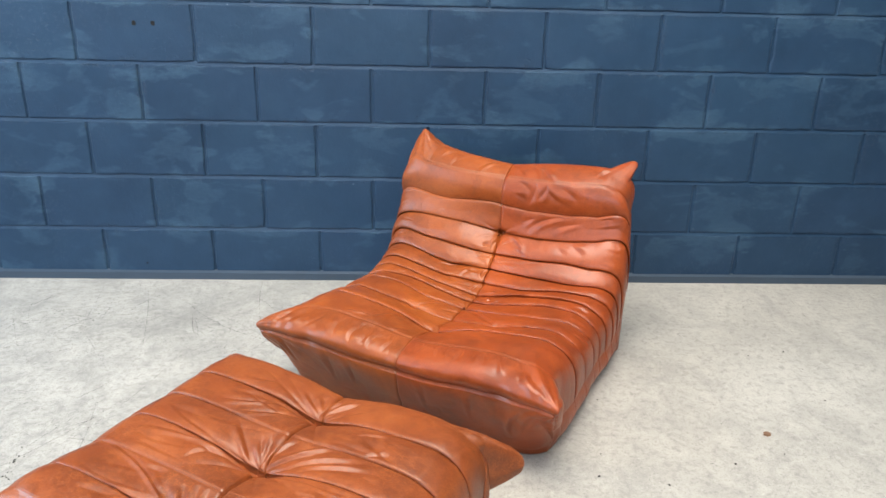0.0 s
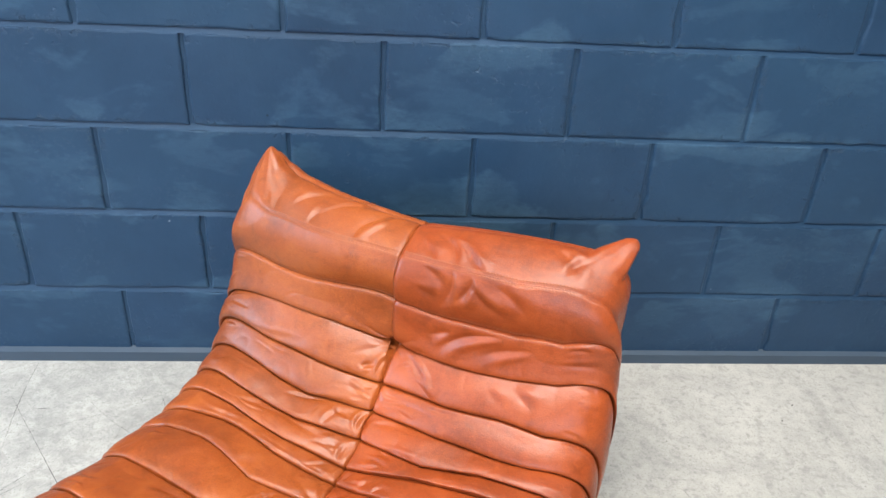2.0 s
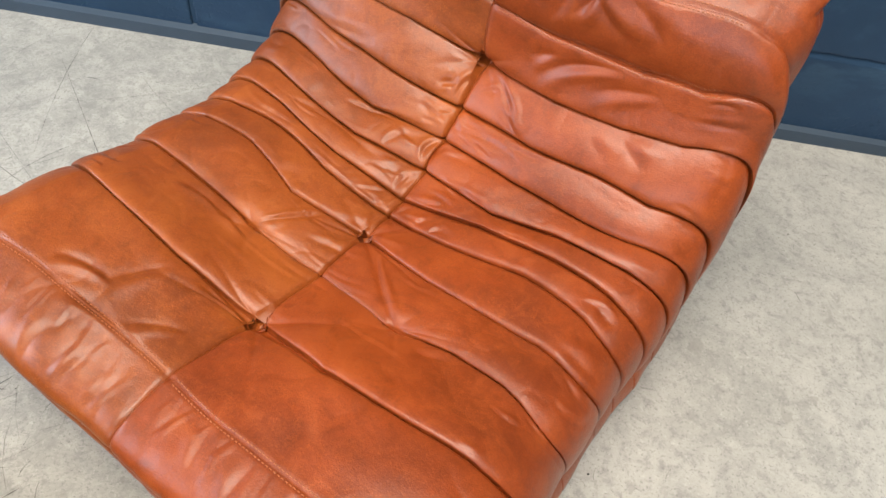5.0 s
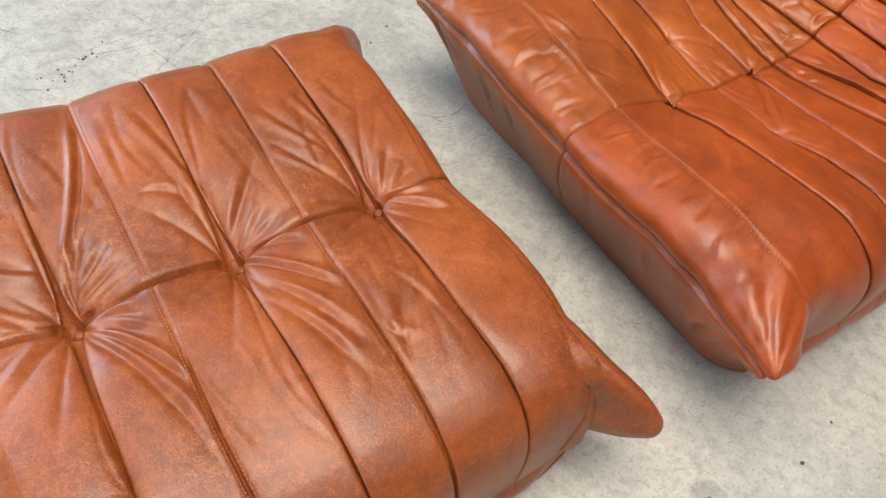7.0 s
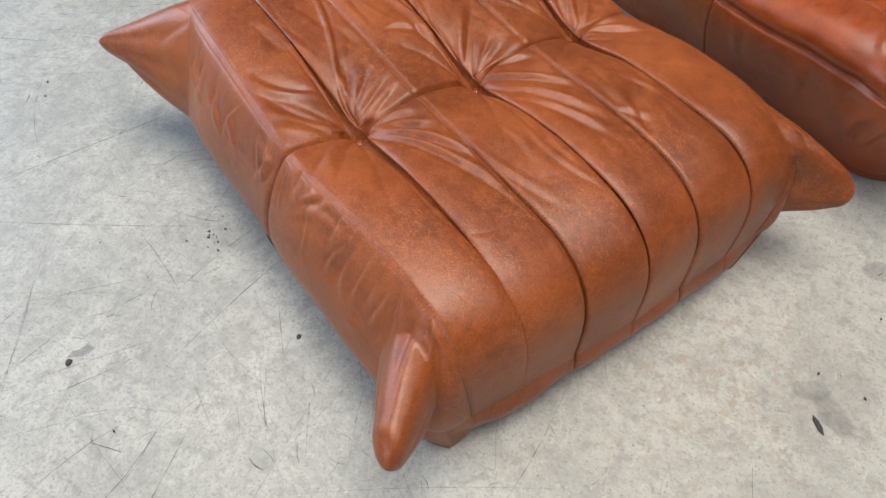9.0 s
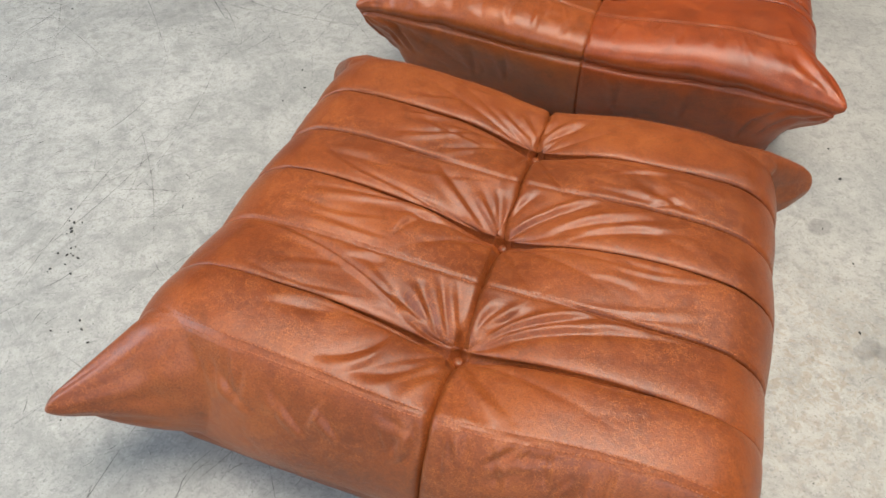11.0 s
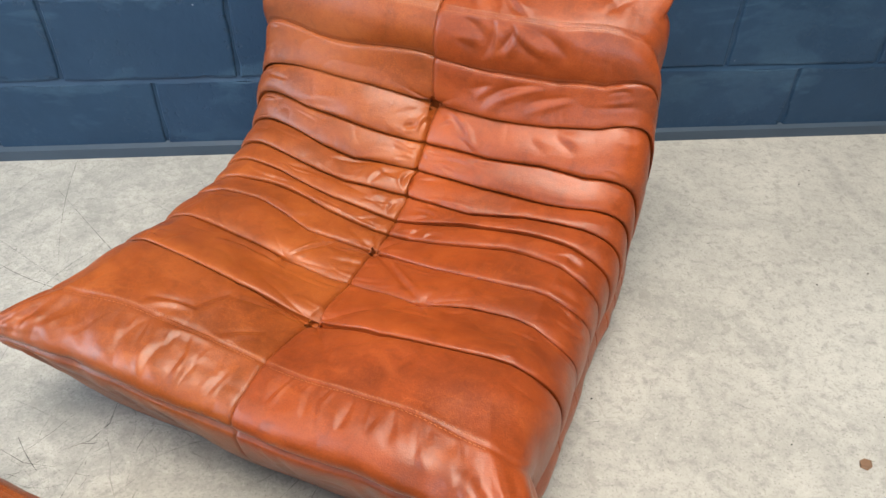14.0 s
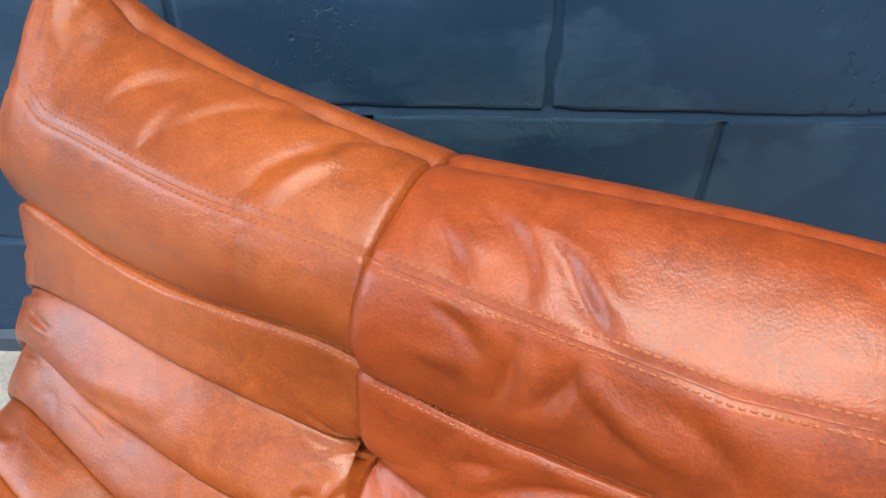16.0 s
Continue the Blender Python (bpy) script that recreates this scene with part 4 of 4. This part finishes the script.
END_FOLDS_A = (
    (-0.201, 1.59, -0.279, 1.89, 9, 6, 0.05), (-0.136, 1.55, -0.193, 1.86, 8, 7, 0), (-0.095, 1.6, -0.129, 1.85, 7, 6, 0),
    (-0.029, 1.59, -0.024, 2.0, 7, 7, -0.2), (0.05, 1.81, 0.048, 2.07, 8, 5, 0), (-0.01, 1.87, -0.064, 1.93, 8, 4, 0),
    (0.076, 1.81, 0.119, 1.99, 7, 6, 0), (0.117, 1.87, 0.134, 1.99, 7, 5, 0), (0.072, 1.69, 0.15, 1.89, 9, 4, 0),
    (0.196, 1.81, 0.186, 1.52, 11, 5, 0), (0.253, 1.85, 0.246, 1.57, 11, 5, 0), (0.296, 1.81, 0.301, 1.57, 9, 7, 0.1),
    (-0.294, 1.28, -0.303, 1.69, 10, 5, 0),
)
END_FOLDS_B = (
    (0.329, 1.9, 0.327, 1.69, 7, 8, 0.1), (0.337, 1.99, 0.356, 1.85, 7, 7, 0.1), (0.401, 1.75, 0.363, 1.95, 6, 7, 0),
    (0.415, 0.43, 0.42, 1.67, 8, 5, 0), (0.267, 1.47, 0.232, 1.52, 9, 5, 0), (0.169, 1.93, 0.093, 1.9, 8, 4, 0),
)
oc.push(0.0006 * folds(oc, 0.07, 0.06, 61))
for rows, gain in ((STOOL_FOLDS_A, 1.0), (STOOL_FOLDS_B, 1.0), (STOOL_FOLDS_C, 1.0), (END_FOLDS_A, 0.6), (END_FOLDS_B, 0.6)):
    oc.push(oc.calm(fold_set(oc, rows, gain), 0.003))
oc.push(oc.calm(gathers(oc, 20, 51, (-0.36, 0.32), so[2] + 0.010, so[1], 0.070, 0.0060, 0.0034, 0.45)))
oc.push(oc.calm(gathers(oc, 10, 52, (0.03, 0.16), so[3], so[7], 0.17, 0.0065, 0.0022, 0.26, 1)))
oc.push(oc.calm(gathers(oc, 10, 53, (-0.16, -0.03), so[3], so[8], 0.19, 0.0065, 0.0024, 0.26, -1)))
for i in (2, 4, 6, 8):
    oc.push(-0.0022 * np.exp(-((S - so[i]) / 0.0045) ** 2))
oc.push(crease(oc, 3, 0.0050, 0.0014, (-0.35, -0.22, 0, 0.15, 0.25, 0.40), (0.2, 0.6, 1, 0.5, 0.0, 0.0)))
oc.push(crease(oc, 4, 0.0050, 0.0014, (-0.35, 0.10, 0.22, 0.40), (0.1, 0.0, 1, 1.2)))
oc.push(crease(oc, 5, 0.0050, 0.0014, (-0.35, -0.20, 0, 0.10, 0.20, 0.40), (0.4, 0.4, 1, 0.4, 1, 1.3)))
oc.push(crease(oc, 6, 0.0050, 0.0014, (-0.40, -0.18, -0.10, 0.08, 0.18, 0.40), (1.1, 1, 0.1, 0.1, 1, 1.2)))
oc.push(crease(oc, 7, 0.0050, 0.0014, (-0.35, -0.15, 0, 0.12, 0.22, 0.40), (0.4, 0.9, 1, 0.5, 0.1, 0.4)))
oc.push(groove(oc, 0.011, 0.0032))
for k, i in enumerate((3, 5, 7)):
    oc.push(star(oc, oc.sline[i], 0, 0.11, 0.006, 0.010, 11, 20 + k, wide=1.6))
for sg in (-1, 1):
    oc.tuck(1, 0.50, sg, 0.16, 0.022 if sg < 0 else 0.006)
    oc.tuck(8, 0.45, sg, 0.15, 0.014)
oc.pull(1, 0.50, -1, (-0.473, -0.430, 0.190), 0.105, thin=0.0, power=1.15, squeeze=1.2, finger=0.026)
oc.pull(1, 0.50, 1, (0.414, -0.432, 0.197), 0.060, thin=0.0, power=0.8, squeeze=1.1, finger=0.030)
oc.pull(8, 0.45, -1, (-0.440, 0.412, 0.170), 0.090, thin=0.0, power=1.0, squeeze=1.2, finger=0.034)
oc.pull(8, 0.45, 1, (0.452, 0.390, 0.178), 0.094, thin=0.0, power=1.0, squeeze=1.15, finger=0.034)
OPLAN = (0.425, 0.395, -0.335, 0.340, 0.065, 0.01, 0.19)
oc.P = round_corners(oc.P, *OPLAN)
OKINDS = ["lower_band", "end_panel"] + ["cushion_roll"] * 6 + ["end_panel", "lower_band"]
oc.pieces(OKINDS, "corner_tip", stool, (WORN_LEATHER, WORN_LEATHER))
for sg in (-1, 1):
    child("side_band", side_band(oc, 1, 9, sg, 0.02, WORN_LEATHER), stool)
for i in (2, 4, 6, 8):
    for o in (-0.004, 0.004):
        for a, b in ((-0.35, -0.010), (0.010, 0.35)):
            child("stitching", mesh_of("stitching", *stitches(oc, i, o, a, b), THREAD), stool)
for o in (-0.004, 0.004):
    for a, b in ((-0.35, -0.22), (0.18, 0.33)):
        child("stitching", mesh_of("stitching", *stitches(oc, 7, o, a, b), THREAD), stool)
for i in (3, 5, 7):
    p, n = oc.at(oc.sline[i], 0.0)
    child("button", button_mesh("button", p + n * 0.004, n, 0.008, WORN_LEATHER), stool)
child("base", mesh_of("base", *box_data(-0.30, 0.28, -0.26, 0.26, 0.0, 0.08), BLACK, False), stool, "black cloth underside")


tv, tf = [], []
for k, (du, dz) in enumerate(((-0.016, 0.0), (0.016, 0.0), (0.014, -0.030), (0.0, -0.034), (-0.014, -0.030))):
    tv += [(-0.035 + du, -0.352, 0.088 + dz), (-0.035 + du * 0.9, -0.357, 0.088 + dz)]
tf = [(0, 2, 4, 6, 8), (1, 9, 7, 5, 3)] + [(2 * k, 2 * k + 1, (2 * k + 3) % 10, (2 * k + 2) % 10) for k in range(5)]
child("pull_tab", mesh_of("pull_tab", tv, tf, BLACK, False), stool, "small dark pull tab")


# ---- blocks of the wall ----
def block_mesh(name, w, h, seed):
    """A painted block face with rounded, slightly wavy edges."""
    rng = np.random.RandomState(seed)
    vs, fs = [], []
    long, short = np.linspace(-0.5, 0.5, 12)[:-1], np.linspace(-0.5, 0.5, 7)[:-1]
    outline = [(x * w, -h / 2) for x in long] + [(w / 2, z * h) for z in short] + [(-x * w, h / 2) for x in long] + [(-w / 2, -z * h) for z in short]
    n = len(outline)
    wave = rng.uniform(-0.0013, 0.0009, (n, 2))
    for k in rng.choice(n, 3, replace=False):
        wave[k] += rng.uniform(0.002, 0.005)
    for inset, y in ((-0.0015, 0.005), (0.0002, 0.0015), (0.0016, -0.0008), (0.0060, -0.0018)):
        for k, (x, z) in enumerate(outline):
            sx, sz = (abs(x) > w * 0.49) * math.copysign(1, x), (abs(z) > h * 0.49) * math.copysign(1, z)
            j = wave[k] * (1 if inset < 0.005 else 0.5) + rng.uniform(-0.0005, 0.0005, 2)
            vs.append((x - sx * (inset + j[0]), y + (rng.uniform(-0.0003, 0.0003) if y < 0.003 else 0), z - sz * (inset + j[1])))
    for k in range(3):
        for j in range(n):
            fs.append((k * n + j, k * n + (j + 1) % n, (k + 1) * n + (j + 1) % n, (k + 1) * n + j))
    fs.append(tuple(3 * n + j for j in range(n)))
    return mesh_of(name, vs, fs, PAINT, False)


BL, BH, JOINT = 0.45, 0.225, 0.0105
variants = [block_mesh("block", BL - JOINT, BH - JOINT, 30 + k) for k in range(14)]
rng = random.Random(4)
rest_v, rest_f = [], []
bed_rng = np.random.RandomState(9)
for row in range(1, 9):
    # weathered mortar bed: set back below the upper block, sloping out to the lower one
    bx = np.arange(-2.9, 3.4, 0.05)
    drop = bed_rng.uniform(-0.0012, 0.0012, len(bx))
    vs, fs = [], []
    for x, e in zip(bx, drop):
        vs += [(x, 3.0040, row * BH + 0.0075), (x, 3.0030, row * BH + 0.0030 + e), (x, 3.0004, row * BH - 0.0040 + e), (x, 2.9990 + abs(e) * 0.4, row * BH - 0.0075)]
    fs = [(4 * k + a, 4 * k + 4 + a, 4 * k + 5 + a, 4 * k + 1 + a) for k in range(len(bx) - 1) for a in range(3)]
    child("mortar_bed", mesh_of("mortar_bed", vs, [q[::-1] for q in fs], PAINT), wall_north)
for row in range(int(R["z1"] / BH)):
    shift = 0.0 if row % 2 == 0 else 0.5
    z = row * BH + BH / 2
    for k in range(-11, 11):
        x = (k + 0.5 + shift) * BL
        if x - BL / 2 < R["x0"] or x + BL / 2 > R["x1"]:
            continue
        me = variants[rng.randrange(14)]
        y = 3.0 + rng.uniform(-0.0008, 0.0008)
        if -2.8 < x < 3.2 and row < 8:
            ob = new("block", me)
            ob.parent = wall_north
            ob.location = (x, y, z)
        else:
            o = len(rest_v)
            rest_v += [(p.co.x + x, p.co.y + y, p.co.z + z) for p in me.vertices]
            rest_f += [tuple(i + o for i in q.vertices) for q in me.polygons]
rest = child("blocks", mesh_of("blocks", rest_v, rest_f, PAINT, False), wall_north)
tagged(rest, kind="stuff")


# two old fixing holes, and a few knocks in the paint
def knock(name, x, z, r, seed):
    kr = np.random.RandomState(seed)
    vs, fs, n = [(x, 2.9985, z)], [], 10
    for y, k in ((2.9972, 0.75), (2.9966, 1.0), (2.9984, 1.25)):
        for j in range(n):
            a = 2 * math.pi * j / n
            q = r * k * kr.uniform(0.85, 1.15)
            vs.append((x + math.cos(a) * q, y, z + math.sin(a) * q * 1.2))
    fs = [(0, 1 + (j + 1) % n, 1 + j) for j in range(n)]
    fs += [(1 + k * n + j, 1 + k * n + (j + 1) % n, 1 + (k + 1) * n + (j + 1) % n, 1 + (k + 1) * n + j) for k in range(2) for j in range(n)]
    child(name, mesh_of(name, vs, fs, HOLE if r > 0.0042 else PAINT, False), wall_north)


HOLE = make_plain("dark_hole", (0.003, 0.003, 0.004), 0.9, 60)
for x, z in ((-1.120, 1.045), (-1.049, 1.047)):
    knock("fixing_hole", x, z, 0.0065, int(x * -1000))

# ---- marks on the ground ----
def ribbon(vs, fs, x, y, ang, length, width, bend, z=0.0009):
    """A thin flat mark, tapered at both ends."""
    n = max(3, int(length / 0.05))
    o = len(vs)
    for k in range(n + 1):
        t = k / n
        a = ang + bend * (t - 0.5)
        if k:
            x, y = x + math.cos(a) * length / n, y + math.sin(a) * length / n
        w = width * (0.25 + 0.75 * math.sin(math.pi * min(max(t, 0.04), 0.96))) / 2
        vs += [(x - math.sin(a) * w, y + math.cos(a) * w, z), (x + math.sin(a) * w, y - math.cos(a) * w, z)]
    fs += [(o + 2 * k, o + 2 * k + 1, o + 2 * k + 3, o + 2 * k + 2) for k in range(n)]


rng = random.Random(12)
vs, fs = [], []
for _ in range(190):
    left = rng.random() < 0.84
    x, y = (rng.uniform(-2.0, -0.1), rng.uniform(0.2, 2.7)) if left else (rng.uniform(-0.3, 2.0), rng.uniform(0.3, 2.8))
    ang = rng.choice((0.55, 0.75, 1.15, 1.45, 1.75, 2.3, 2.65)) + rng.gauss(0, 0.16)
    ribbon(vs, fs, x, y, ang, rng.uniform(0.15, 0.75) * (1 if left else 0.5), rng.uniform(0.0008, 0.0016), rng.gauss(0, 0.30), 0.0006 + 0.000004 * len(fs) / 20)
for _ in range(85):
    cx, cy, main, reach = rng.uniform(-2.0, 0.05), rng.uniform(0.3, 2.75), rng.choice((0.5, 0.9, 1.4, 2.4)) + rng.gauss(0, 0.2), rng.uniform(0.05, 0.16)
    for _ in range(rng.randint(8, 26)):
        ribbon(vs, fs, rng.gauss(cx, reach), rng.gauss(cy, reach * 0.8), main + rng.gauss(0, 0.40), 0.015 + 0.20 * rng.random() ** 2, rng.uniform(0.0007, 0.0019),
               rng.gauss(0, 0.6), 0.0013 + 0.0000001 * len(fs))
for _ in range(700):
    x, y = rng.uniform(-2.0, 2.0), rng.uniform(0.2, 2.9)
    ribbon(vs, fs, x, y, rng.uniform(0, 3.14), rng.uniform(0.008, 0.035), rng.uniform(0.0008, 0.0022), rng.gauss(0, 0.5), 0.0011)
child("scratches", mesh_of("scratches", vs, fs, SCRATCH, False), floor, "fine dark scratches and scuff marks")["kind"] = "stuff"


def chip(vs, fs, x, y, size, turn, long=1.0):
    """A crumb of grit or splinter that lies on the ground."""
    o, n = len(vs), 6
    for h, k in ((0.0005, 1.0), (0.0022, 0.75)):
        for j in range(n):
            a = 2 * math.pi * j / n
            r = size * k * (0.75 + 0.5 * rng.random())
            px, py = math.cos(a) * r * long, math.sin(a) * r
            vs.append((x + px * math.cos(turn) - py * math.sin(turn), y + px * math.sin(turn) + py * math.cos(turn), h * (1 + size * 100)))
    fs += [(o + j, o + (j + 1) % n, o + n + (j + 1) % n, o + n + j) for j in range(n)] + [tuple(o + n + j for j in range(n))]


GRIT = make_plain("dark_grit", (0.045, 0.042, 0.040), 0.8, 80)
BARK = make_plain("brown_crumb", (0.17, 0.095, 0.055), 0.8, 80)
vs, fs = [], []
for x, y, size in ((0.447, 1.677, 0.0032), (0.474, 1.773, 0.002), (0.625, 1.641, 0.0028), (0.838, 1.727, 0.003), (-0.464, 0.988, 0.004), (-0.737, 0.794, 0.005)):
    chip(vs, fs, x, y, size, rng.uniform(0, 3), 1.3)
chip(vs, fs, 0.281, 1.214, 0.0045, 2.2, 3.2)
for cx, cy, n in ((-1.109, 1.670, 12), (-1.066, 1.506, 8), (-1.111, 1.751, 7), (-0.70, 1.08, 10)):
    for _ in range(n):
        chip(vs, fs, rng.gauss(cx, 0.018), rng.gauss(cy, 0.025), rng.uniform(0.0006, 0.0020), rng.uniform(0, 3), rng.uniform(1, 2.2))
for _ in range(110):
    chip(vs, fs, rng.uniform(-1.8, 1.8), rng.uniform(0.3, 2.8), rng.uniform(0.0006, 0.0020), rng.uniform(0, 3), rng.uniform(1, 2))
tagged(new("grit", mesh_of("grit", vs, fs, GRIT, False)), "dark crumbs of grit scattered over the concrete", "debris", kind="stuff")
vs, fs = [], []
chip(vs, fs, 0.989, 1.865, 0.011, 0.4, 1.3)
tagged(new("brown_crumb", mesh_of("brown_crumb", vs, fs, BARK, False)), "small brown crumb lying on the concrete floor", "debris")
